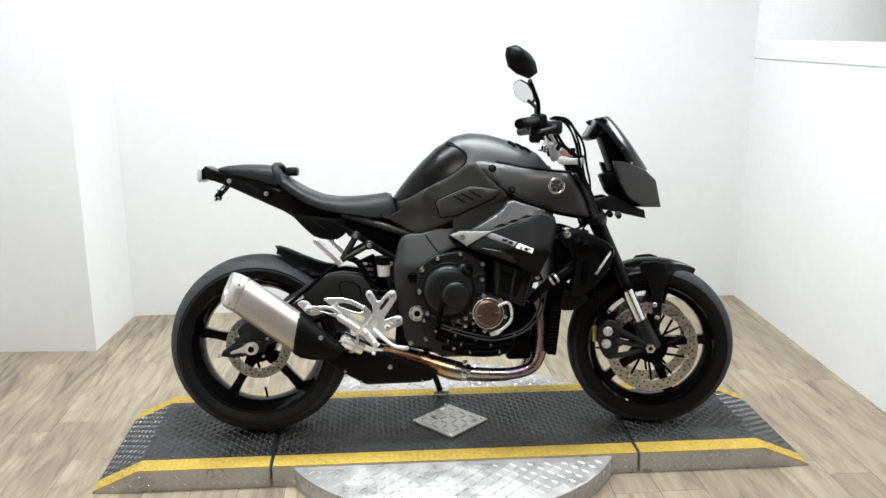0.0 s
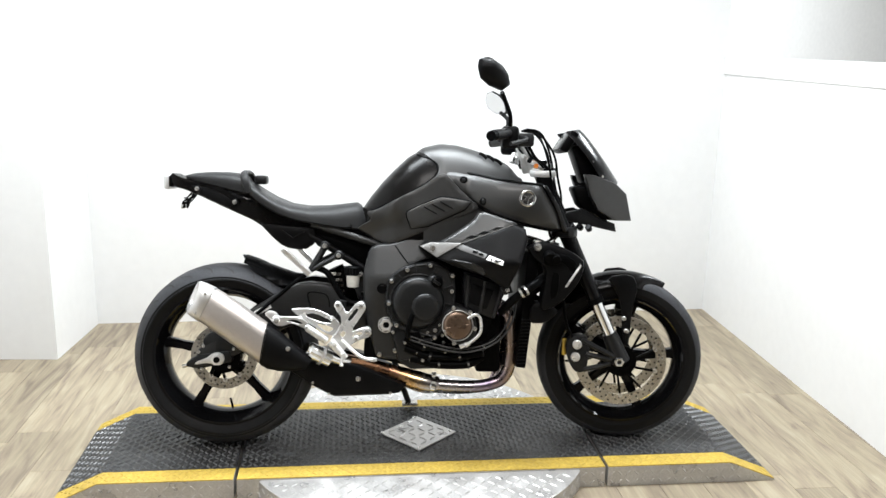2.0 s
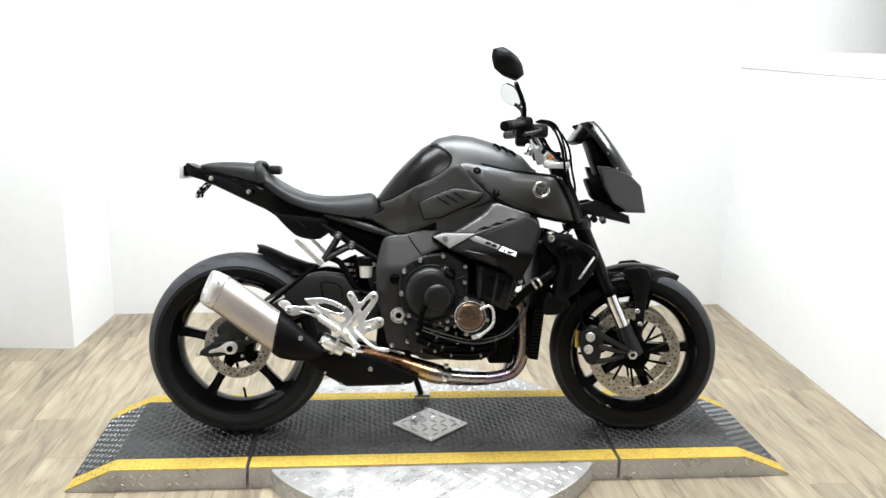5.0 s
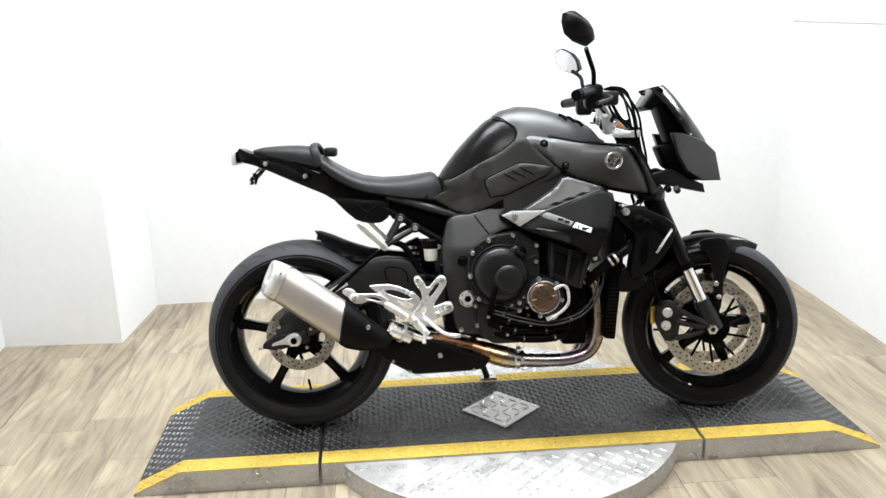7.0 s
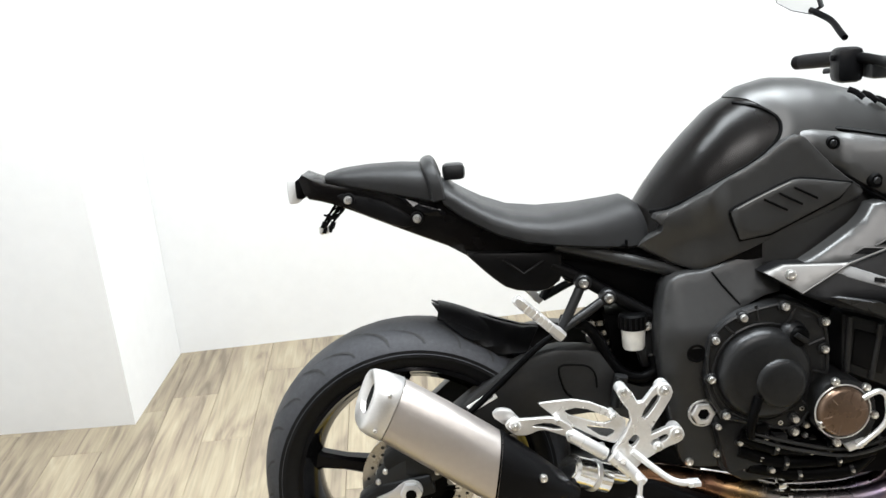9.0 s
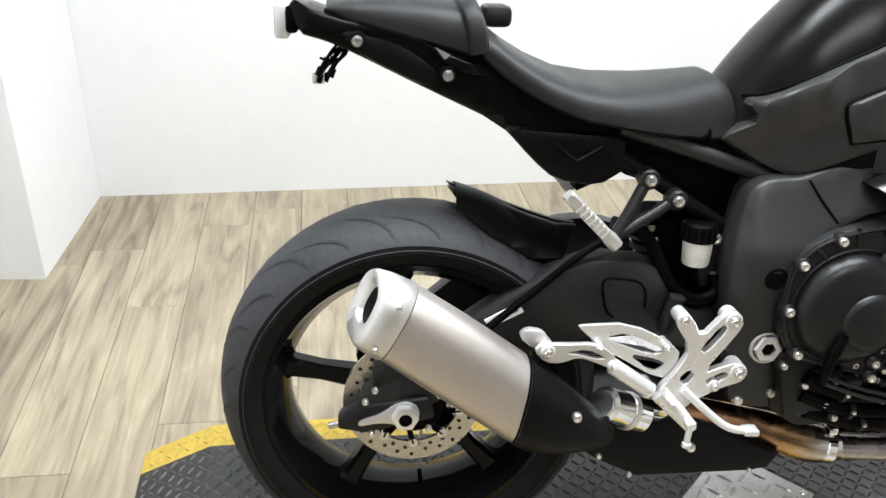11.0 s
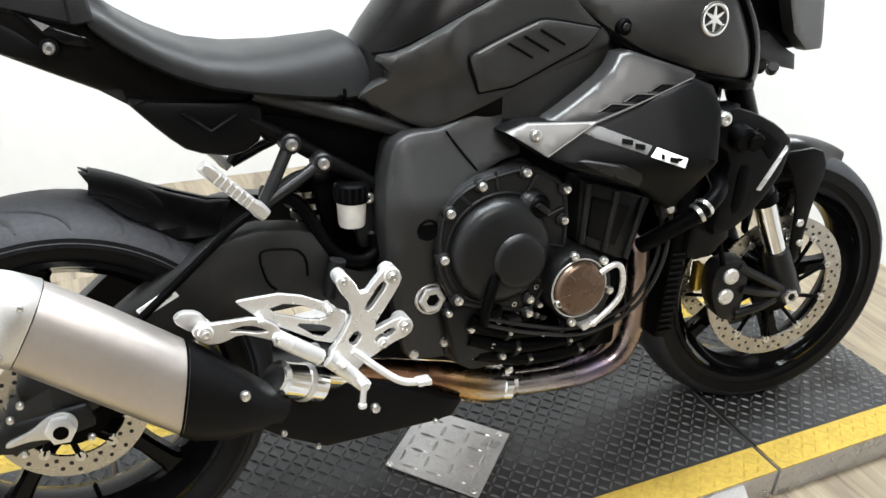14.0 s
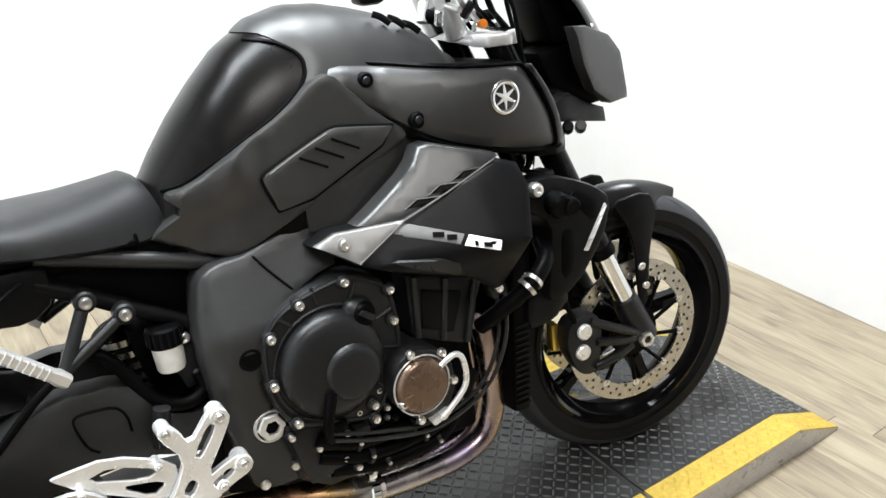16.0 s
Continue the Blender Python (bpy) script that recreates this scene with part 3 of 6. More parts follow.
def wheel(name, c, radius, half, spokes, first, front, label):
    """Cast wheel with tyre: rim barrel, spokes and hub, tyre with sipes."""
    T = STEER if front else Matrix.Identity(4)

    def add(nm, bm, mat, parent, lab="", sm=35):
        bm.transform(T)
        return part(nm, bm, mat, parent, lab, sm)

    rr = 0.232 if not front else 0.224
    hw = half * 0.74
    bm = bmesh.new()
    lathe_into(bm, [(rr + 0.004, -hw - 0.008), (rr - 0.004, -hw - 0.009), (rr - 0.008, -hw), (rr - 0.014, -hw + 0.012), (rr - 0.03, -hw * 0.45), (rr - 0.034, 0), (rr - 0.03, hw * 0.45), (rr - 0.014, hw - 0.012),
                    (rr - 0.008, hw), (rr - 0.004, hw + 0.009), (rr + 0.004, hw + 0.008), (rr + 0.003, hw - 0.006), (rr - 0.012, hw * 0.4), (rr - 0.012, -hw * 0.4), (rr + 0.003, -hw + 0.006), (rr + 0.004, -hw - 0.008)], c, 72)
    rim_ob = add(name, bm, GLOSS, moto, label)
    bm = bmesh.new()
    prof = []
    side = [(rr + 0.003, hw + 0.004), (rr + 0.02, half * 0.9), (rr + 0.042, half * 0.985), (radius - 0.052, half)]
    for r, o in side:
        prof.append((r, -o))
    crown = []
    for k in range(13):
        a = radians(-78 + 156 * k / 12)
        crown.append((radius - half * 0.62 * (1 - math.cos(a)) , half * math.sin(a) / math.sin(radians(78))))
    tread = [p for p in crown]
    prof += [(r, o) for r, o in side[:0]]
    sides_l = prof + [tread[0]]
    sides_r = [tread[-1]] + [(r, o) for r, o in reversed(side)]
    b1 = bmesh.new()
    lathe_into(b1, sides_l, c, 96)
    lathe_into(b1, sides_r, c, 96)
    add("tyre", b1, TYRE, rim_ob, "black tyre sidewall")
    b2 = bmesh.new()
    lathe_into(b2, tread, c, 96)
    add("tread", b2, TYRE_WORN, rim_ob, "scuffed grey tread with sipes")
    # sipes: dark slots that run diagonally over the shoulders
    b3 = bmesh.new()
    count = 26 if not front else 24
    for i in range(count):
        for s in (-1, 1):
            base = 2 * math.pi * (i + (0.5 if s > 0 else 0)) / count
            long = 0.72 if i % 2 else 0.45
            last = None
            for k in range(7):
                q = k / 6
                o = half * (0.88 - long * q)
                ang = math.asin(min(1, o / half * math.sin(radians(78))))
                r = radius - half * 0.62 * (1 - math.cos(ang)) + 0.0014
                a = base + 0.26 * q * q + 0.05 * q
                wd = 0.0042 * math.sin(math.pi * (0.12 + 0.8 * q)) / r
                cur = []
                for da in (-wd, wd):
                    cur.append(b3.verts.new((c.x + r * math.cos(a + da), c.y + s * o, c.z + r * math.sin(a + da))))
                if last:
                    b3.faces.new((last[0], last[1], cur[1], cur[0]))
                last = cur
    tagged(add("sipe", b3, GAP_BLACK, rim_ob, "", 0), kind="stuff")
    # hub and spokes
    hub_r = 0.045 if front else 0.058
    hb = bmesh.new()
    lathe_into(hb, [(0.0, -0.06), (hub_r * 0.8, -0.06), (hub_r, -0.05), (hub_r, 0.05), (hub_r * 0.8, 0.06), (0, 0.06)], c, 28)
    add("hub", hb, GLOSS, rim_ob)
    for k in range(spokes):
        a = radians(first + 360 / spokes * k)
        u = Vector((math.cos(a), 0, math.sin(a)))
        v = Vector((-math.sin(a), 0, math.cos(a)))
        y0, y1 = -0.045, 0.0
        rings = []
        for t, wd, th in ((0.03, 0.026, 0.03), (0.09, 0.017, 0.022), (0.15, 0.014, 0.018), (rr - 0.037, 0.017, 0.018), (rr - 0.02, 0.03, 0.02)):
            p = c + u * t + Vector((0, -0.02 if not front else 0, 0))
            rings.append([p + v * (wd * x) + Vector((0, th * y, 0)) for x, y in ((-1, -0.6), (-0.6, -1), (0.6, -1), (1, -0.6), (1, 0.6), (0.6, 1), (-0.6, 1), (-1, 0.6))])
        add("spoke", loft_mesh(rings), GLOSS, rim_ob)
    vb = bmesh.new()
    a = radians(first + 360 / spokes * 1.5)
    u = Vector((math.cos(a), 0, math.sin(a)))
    cyl_into(vb, c + u * 0.19 + Vector((0, -0.03, 0)), c + u * 0.152 + Vector((0, -0.05, 0)), 0.004, 8)
    add("valve", vb, DARK, rim_ob)
    return rim_ob


def brake_disc(parent, c, r0, r1, y, holes, carrier, front):
    T = STEER if front else Matrix.Identity(4)

    def add(nm, bm, mat, lab=""):
        bm.transform(T)
        return part(nm, bm, mat, parent, lab)

    bm = bmesh.new()
    lathe_into(bm, [(r0, y - 0.0025), (r1, y - 0.0025), (r1, y + 0.0025), (r0, y + 0.0025), (r0, y - 0.0025)], (c.x, 0, c.z), 72)
    ob = add("brake_disc", bm, STEEL, "drilled steel brake disc")
    bm = bmesh.new()
    for i in range(holes):
        for j, fr in enumerate((0.25, 0.62)):
            a = 2 * math.pi * (i + 0.5 * j) / holes
            r = r0 + (r1 - r0) * (fr + 0.12 * math.sin(i * 2.1))
            p = Vector((c.x + r * math.cos(a), y - 0.0026, c.z + r * math.sin(a)))
            cyl_into(bm, p, p + Vector((0, -0.0004, 0)), 0.0034, 8)
    tagged(add("drill_hole", bm, GAP_BLACK), kind="stuff")
    bm = bmesh.new()
    n = 10
    for i in range(n):
        a, a2 = 2 * math.pi * i / n, 2 * math.pi * (i + 0.55) / n
        p = Vector((c.x + 0.035 * math.cos(a), y, c.z + 0.035 * math.sin(a)))
        q = Vector((c.x + (r0 + 0.004) * math.cos(a2), y, c.z + (r0 + 0.004) * math.sin(a2)))
        b = bmesh.new()
        tube_into(b, [p, q], carrier, 6, False)
        add("carrier_arm", b, DARK)
    lathe_into(bm, [(0.03, y - 0.006), (0.056, y - 0.006), (0.056, y + 0.006), (0.03, y + 0.006), (0.03, y - 0.006)], (c.x, 0, c.z), 30)
    add("disc_carrier", bm, DARK)
    for i in range(n):
        a = 2 * math.pi * (i + 0.55) / n
        b = bmesh.new()
        p = Vector((c.x + (r0 + 0.003) * math.cos(a), y - 0.004, c.z + (r0 + 0.003) * math.sin(a)))
        cyl_into(b, p, p + Vector((0, 0.008, 0)), 0.008, 12)
        add("rivet", b, BOLT)
    return ob


rear_wheel = wheel("rear_wheel", RW, 0.3125, 0.094, 5, 168, False, "gloss black five-spoke cast rear wheel")
front_wheel = wheel("front_wheel", FW, 0.2935, 0.06, 5, 77, True, "gloss black five-spoke cast front wheel")
brake_disc(rear_wheel, RW, 0.078, 0.112, -0.082, 26, 0.005, False)
brake_disc(front_wheel, FW, 0.124, 0.160, -0.066, 36, 0.0045, True)
brake_disc(front_wheel, FW, 0.124, 0.160, 0.066, 36, 0.0045, True)


# ---- tank, seat and bodywork ----
TANK_TOP = [(0.49, 0.80), (0.52, 0.845), (0.56, 0.895), (0.6, 0.938), (0.65, 0.985), (0.70, 1.013), (0.76, 1.027), (0.82, 1.022), (0.87, 1.009), (0.94, 0.987), (1.0, 0.955), (1.04, 0.91)]
TANK_W = [(0.49, 0.072), (0.54, 0.098), (0.6, 0.118), (0.68, 0.129), (0.76, 0.132), (0.84, 0.128), (0.92, 0.12), (1.0, 0.10), (1.04, 0.08)]


def tank_w(x, z):
    """Half width of the tank at a height."""
    top, base = lerp_table(TANK_TOP, x), 0.70
    k = max(0.0, min(0.9999, (z - base) / (top - base)))
    return lerp_table(TANK_W, x) * (1 - k ** 2.7) ** (1 / 2.3)


rings = []
for i in range(46):
    x = 0.485 + (1.045 - 0.485) * i / 45
    top, w0 = lerp_table(TANK_TOP, x), lerp_table(TANK_W, x)
    ring = []
    for k in range(33):
        a = math.pi * k / 32
        s = math.sin(a)
        ring.append(Vector((x, math.cos(a) / abs(math.cos(a)) * w0 * abs(math.cos(a)) ** 0.85 if abs(math.cos(a)) > 1e-6 else 0, 0.70 + (top - 0.70) * s ** 0.74)))
    ring.append(Vector((x, -w0 * 0.6, 0.66)))
    ring.append(Vector((x, w0 * 0.6, 0.66)))
    rings.append(ring)
tank = part("fuel_tank", loft_mesh(rings), PAINT_DARK, moto, "gloss black fuel tank with knee panels", 40)
COVER_EDGE = [(0.70, 0.70), (0.888, 0.70), (0.925, 0.742), (0.958, 0.75), (0.982, 0.722), (1.005, 0.69), (1.03, 0.655)]
rings = []
for i in range(30):
    ring = []
    for k in range(41):
        a = math.pi * k / 40
        c, d = math.cos(a), math.sin(a)
        x = 0.72
        for _ in range(3):
            x0 = lerp_table(COVER_EDGE, 0.70 + (lerp_table(TANK_TOP, x) - 0.70) * d ** 0.74)
            x = x0
        x = x0 + (1.047 - x0) * i / 29
        lip = 0.006 * min(1.0, 0.25 + 0.75 * i / 2)
        ring.append(Vector((x, math.copysign(abs(c) ** 0.85, c) * (lerp_table(TANK_W, x) + lip), 0.70 + (lerp_table(TANK_TOP, x) + lip - 0.70) * d ** 0.74)))
    rings.append(ring)
part("tank_cover", loft_mesh(rings, False), PAINT, tank, "satin dark grey tank cover", 40)
KNEE = [(x, lerp_table(TANK_TOP, x) - 0.010) for x in (0.50, 0.53, 0.56, 0.6, 0.64, 0.68)] + [(0.72, 0.982), (0.75, 0.958), (0.745, 0.925), (0.70, 0.888), (0.61, 0.842), (0.54, 0.805), (0.512, 0.80)]

gap_line = chaikin([Vector(p) for p in KNEE[5:]], 2, False)
gap_line = [Vector((p.x, -tank_w(p.x, p.y) - 0.002, p.y)) for p in gap_line]
tube("knee_gap", gap_line, 0.0036, DARK, tank, "", 6, False)


def soft_max(a, b, k=0.004):
    m = max(a, b)
    return m + k * math.log(math.exp((a - m) / k) + math.exp((b - m) / k))


def side_w(x, z):
    """Two facets that meet in a crease, laid over the foot of the tank."""
    base = 0.112 + 0.085 * max(0.0, x - 0.5)
    crease = z - (0.772 - 0.02 * (x - 0.53))
    if crease < 0 and x < 0.67:
        base += 0.42 * crease
    base += 0.02 * math.exp(-(((x - 0.605) / 0.028) ** 2)) * max(0.0, min(1.0, (z - 0.76) / 0.05))
    return soft_max(base, tank_w(x, z) + 0.004 if z < 0.9 else 0.0)


SIDE = [(0.505, 0.797), (0.545, 0.805), (0.61, 0.843), (0.70, 0.888), (0.745, 0.924), (0.775, 0.93), (0.80, 0.90), (0.842, 0.855), (0.885, 0.822), (0.875, 0.806), (0.74, 0.752), (0.597, 0.690), (0.572, 0.690), (0.477, 0.736), (0.486, 0.75), (0.529, 0.772)]
side = panel("side_panel", SIDE, side_w, PAINT, moto, "satin dark grey faceted side panel", thick=0.03, edge=0.005, step=0.012, rounded=1)
GILL = [(0.640, 0.795), (0.652, 0.806), (0.75, 0.849), (0.77, 0.851), (0.885, 0.832), (0.664, 0.73)]
gill = panel("intake_cover", GILL, lambda x, z: side_w(x, z) + 0.009, PAINT, side, "grey air intake cover with three gills", thick=0.02, edge=0.006, step=0.014, rounded=1)
gap_line = [Vector((p.x, -side_w(p.x, p.y) - 0.001, p.y)) for p in chaikin([Vector(p) for p in GILL], 1)]
tube("cover_gap", gap_line + gap_line[:1], 0.0035, DARK, side, "", 6, False)
for k in range(3):
    x, z = 0.700 + 0.027 * k, 0.818 + 0.009 * k
    tube("gill", [(x, -side_w(x, z) - 0.0095, z), (x + 0.022, -side_w(x + 0.022, z - 0.012) - 0.0097, z - 0.012), (x + 0.042, -side_w(x + 0.04, z - 0.023) - 0.0085, z - 0.023)], 0.0022, DARK, gill, "", 6)
tube("gill_trim", [(0.653, -side_w(0.653, 0.802) - 0.0105, 0.803), (0.70, -side_w(0.7, 0.825) - 0.0105, 0.8255), (0.748, -side_w(0.748, 0.845) - 0.0105, 0.845)], 0.0013, SILVER_PAINT, gill, "bright edge", 6)


def wing_w(x, z):
    d = x - 1.06
    return max(0.192 - (1.3 if d < 0 else 2.0) * d * d - 2.2 * (z - 0.83) ** 2, tank_w(x, z) + 0.016)


WING = [(0.765, 0.922), (0.785, 0.942), (0.86, 0.930), (0.932, 0.914), (1.0, 0.903), (1.092, 0.894), (1.0925, 0.8935), (1.12, 0.845), (1.148, 0.80), (1.171, 0.741), (1.1705, 0.7405), (1.113, 0.745), (1.02, 0.765), (0.934, 0.792), (0.862, 0.838), (0.80, 0.89)]
wing = panel("air_scoop", WING, wing_w, PAINT, moto, "satin dark grey air scoop panel", thick=0.045, edge=0.02, step=0.014, rounded=1)
TRIM = [(1.090, 0.895), (1.106, 0.893), (1.146, 0.83), (1.192, 0.735), (1.168, 0.735), (1.143, 0.80), (1.117, 0.85)]
panel("scoop_trim", TRIM, lambda x, z: wing_w(x, z) + 0.004, SMOKE, wing, "gloss black scoop lip", thick=0.05, edge=0.004, step=0.012, rounded=0)
gap_line = [Vector((p.x, -wing_w(p.x, p.y) + 0.016, p.y)) for p in chaikin([Vector(p) for p in WING], 1)]
tube("scoop_gap", gap_line + gap_line[:1], 0.0055, DARK, wing, "", 6, False)
for x, z in ((0.833, 0.908), (0.897, 0.838)):
    cyl("bolt_cup", (x, -wing_w(x, z) + 0.02, z), (x, -wing_w(x, z) - 0.0035, z), 0.0135, DARK, wing, "dark bolt recess", 24, bevel=0.003)
    cyl("cup_bolt", (x, -wing_w(x, z) + 0.006, z), (x, -wing_w(x, z) - 0.0055, z), 0.0065, ENGINE, wing, "dark recessed bolt", 14, bevel=0.0015)
# round emblem drawn as a plain ring and crossed bars
ex_, ez_ = 1.040, 0.850
ey_ = -wing_w(ex_, ez_) - 0.002
bm = bmesh.new()
lathe_into(bm, [(0.0205, 0.003), (0.0205, -0.001), (0.0225, -0.002), (0.026, -0.002), (0.0275, -0.001), (0.0275, 0.003)], (ex_, ey_, ez_), 40)
for k in range(3):
    a = radians(30 + 60 * k)
    d = Vector((math.cos(a), 0, math.sin(a))) * 0.0205
    p = Vector((ex_, ey_ + 0.0005, ez_))
    tube_into(bm, [p - d, p, p + d], lambda t: 0.0016 + 0.0035 * (1 - abs(2 * t - 1)), 6, False, 0.3)
part("emblem", bm, CHROME, wing, "round chrome emblem")

# tank gills in front of the filler
for s in (-1, 1):
    for k in range(3):
        x = 0.905 + 0.026 * k
        z = lerp_table(TANK_TOP, x)
        bm = bmesh.new()
        tube_into(bm, [(x - 0.012, s * 0.058, z + 0.002), (x, s * 0.064, z - 0.004), (x + 0.012, s * 0.07, z - 0.016)], lambda t: 0.0055, 8, True, 0.5)
        part("tank_slot", bm, DARK, tank)

# seat
def seat_rings(table, n=22):
    """Sections (x, z_top, z_low, half_width) turned into soft-topped rings."""
    rings = []
    xs = [r[0] for r in table]
    m = 5 * (len(table) - 1)
    for i in range(m + 1):
        x = xs[0] + (xs[-1] - xs[0]) * i / m
        top, low, hw = (lerp_table([(r[0], r[j]) for r in table], x) for j in (1, 2, 3))
        ring = []
        for k in range(n + 1):
            a = math.pi * k / n
            c, s = math.cos(a), math.sin(a)
            ring.append(Vector((x, math.copysign(abs(c) ** 0.6, c) * hw, low + (top - low) * s ** 0.62)))
        ring.append(Vector((x, -hw * 0.92, low - 0.006)))
        ring.append(Vector((x, hw * 0.92, low - 0.006)))
        rings.append(ring)
    return rings


def sheared(rings, slope):
    """Leans the ends of a seat pad, so that its edge runs down and forward."""
    for ring in rings:
        top = max(p.z for p in ring)
        for p in ring:
            p.x += slope * (top - p.z)
    return rings


part("rider_seat", loft_mesh(sheared(seat_rings([(0.105, 0.905, 0.862, 0.095), (0.13, 0.896, 0.838, 0.105), (0.16, 0.875, 0.82, 0.115), (0.2, 0.852, 0.80, 0.125), (0.25, 0.832, 0.783, 0.13), (0.31, 0.824, 0.772, 0.13), (0.38, 0.826, 0.76, 0.115), (0.44, 0.833, 0.752, 0.095), (0.475, 0.838, 0.755, 0.082), (0.49, 0.828, 0.775, 0.07)]), 0.35)), VINYL, moto, "black stepped vinyl rider seat", 40).location.z = -0.010
part("pillion_seat", loft_mesh(sheared(seat_rings([(-0.10, 0.923, 0.915, 0.05), (-0.07, 0.93, 0.905, 0.065), (-0.02, 0.934, 0.892, 0.075), (0.04, 0.934, 0.876, 0.085), (0.085, 0.93, 0.865, 0.09), (0.1, 0.92, 0.868, 0.088)]), 0.3)), VINYL, moto, "black vinyl pillion seat", 40).location.z = -0.008
bm = bmesh.new()
ring_pts = []
for k in range(17):
    a = math.pi * k / 16
    c, s = math.cos(a), math.sin(a)
    ring_pts.append((0.095 + 0.018 * (1 - s), math.copysign(abs(c) ** 0.6, c) * 0.096, 0.866 + 0.067 * s ** 0.6))
tube_into(bm, ring_pts, 0.0085, 8, True, 1.6, (1, 0, 0))
part("seat_strap", bm, VINYL, moto, "black webbing strap across the seat").location.z = -0.008
bm = bmesh.new()
box(bm, 0.125, 0.168, -0.028, 0.028, 0.893, 0.924, 0.009)
part("strap_pad", bm, VINYL, moto).location.z = -0.008
tube("seat_seam", [(0.38, -0.1125, 0.783), (0.44, -0.0965, 0.776), (0.482, -0.083, 0.772)], 0.0009, DARK, moto, "", 6)

# tail
TAIL = [(-0.15, 0.924), (-0.112, 0.907), (-0.06, 0.893), (0.018, 0.886), (0.085, 0.874), (0.13, 0.847), (0.20, 0.811), (0.28, 0.778), (0.335, 0.756), (0.33, 0.72), (0.28, 0.672), (0.20, 0.706), (0.146, 0.757), (0.047, 0.80), (-0.063, 0.85), (-0.10, 0.865), (-0.14, 0.875)]
tail = panel("tail_cowl", TAIL, lambda x, z: 0.062 + 0.11 * max(0, x + 0.05) - 0.12 * max(0, x - 0.15), PAINT_DARK, moto, "black plastic tail cowl", thick=0.09, edge=0.008, step=0.02)
panel("tail_flank", [(-0.085, 0.884), (0.0, 0.868), (0.05, 0.838), (0.07, 0.812), (0.04, 0.806), (-0.055, 0.849)], lambda x, z: 0.068 + 0.11 * max(0, x + 0.05), PLASTIC, tail, "matt plastic grab panel", thick=0.02, edge=0.006, step=0.02)
panel("tail_ridge", [(0.02, 0.882), (0.06, 0.858), (0.125, 0.835), (0.125, 0.823), (0.075, 0.833)], lambda x, z: 0.082 + 0.08 * max(0, x - 0.02), GLOSS, tail, "gloss black accent", thick=0.02, edge=0.004, step=0.015)
for x, z in ((-0.056, 0.869), (0.070, 0.826)):
    cyl("grab_boss", (x, -0.062, z), (x, -0.078 - 0.11 * max(0, x + 0.05), z), 0.012, PLASTIC, tail, "", 16)
    bolt(tail, x, -0.08 - 0.11 * max(0, x + 0.05), z, 0.008)
panel("under_tail", [(0.149, 0.757), (0.19, 0.752), (0.304, 0.744), (0.335, 0.748), (0.338, 0.69), (0.30, 0.665), (0.234, 0.675), (0.198, 0.705)], 0.096, PLASTIC, moto, "black plastic panel below the seat", thick=0.05, edge=0.008, step=0.02)
tube("panel_rib", [(0.225, -0.098, 0.735), (0.262, -0.098, 0.706), (0.30, -0.098, 0.728)], 0.003, PLASTIC, moto, "", 6, False)
bm = bmesh.new()
box(bm, -0.156, -0.138, -0.055, 0.055, 0.874, 0.912, 0.006)
lamp = part("tail_lamp", bm, DARK, moto)
bm = bmesh.new()
box(bm, -0.172, -0.150, -0.05, 0.05, 0.866, 0.914, 0.006)
part("lens", bm, LENS, lamp, "clear grey tail lamp lens")
tube("loose_wire", [(-0.065, 0.0, 0.862), (-0.075, -0.02, 0.84), (-0.10, -0.025, 0.83), (-0.112, -0.02, 0.808)], 0.002, DARK, tail, "", 6)
tube("loose_wire", [(-0.068, 0.0, 0.862), (-0.085, -0.03, 0.834), (-0.11, -0.03, 0.838)], 0.002, DARK, tail, "", 6)
bm = bmesh.new()
box(bm, -0.122, -0.104, -0.03, -0.016, 0.800, 0.816, 0.003)
part("wire_plug", bm, BOLT, tail)
for k in range(6):
    x, z = -0.085 - 0.009 * (k % 3) , 0.846 - 0.012 * (k // 2)
    y = -0.012 - 0.011 * (k % 4)
    tube("loose_wire", [(-0.066, 0.0, 0.86), (x + 0.012, y * 0.7, z + 0.012), (x, y, z), (x - 0.006, y - 0.003, z - 0.010)], 0.0022, DARK, tail, "", 6)
    cyl("wire_plug", (x - 0.005, y - 0.003, z - 0.008), (x - 0.010, y - 0.005, z - 0.020), 0.0048, DARK, tail, "", 8)

# subframe
for s in (-1, 1):
    tube("subframe_rail", [(0.325, s * 0.092, 0.757), (0.45, s * 0.092, 0.718), (0.565, s * 0.09, 0.681)], 0.0125, FRAME_PAINT, moto, "black steel subframe rail", 14)
    tube("subframe_rail", [(0.315, s * 0.085, 0.716), (0.37, s * 0.085, 0.686), (0.43, s * 0.085, 0.648), (0.53, s * 0.085, 0.585)], 0.0125, PLASTIC, moto, "", 14)
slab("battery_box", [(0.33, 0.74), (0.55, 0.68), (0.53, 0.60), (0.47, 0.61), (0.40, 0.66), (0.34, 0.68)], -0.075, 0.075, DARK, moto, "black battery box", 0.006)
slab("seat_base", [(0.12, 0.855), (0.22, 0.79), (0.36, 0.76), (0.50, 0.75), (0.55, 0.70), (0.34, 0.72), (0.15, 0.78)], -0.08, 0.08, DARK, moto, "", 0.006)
bm = bmesh.new()
box(bm, 0.425, 0.46, -0.102, -0.09, 0.742, 0.748, 0.002)
box(bm, 0.425, 0.43, -0.102, -0.09, 0.738, 0.756, 0.002)
box(bm, 0.455, 0.46, -0.102, -0.09, 0.738, 0.756, 0.002)
part("rail_bracket", bm, DARK, moto)

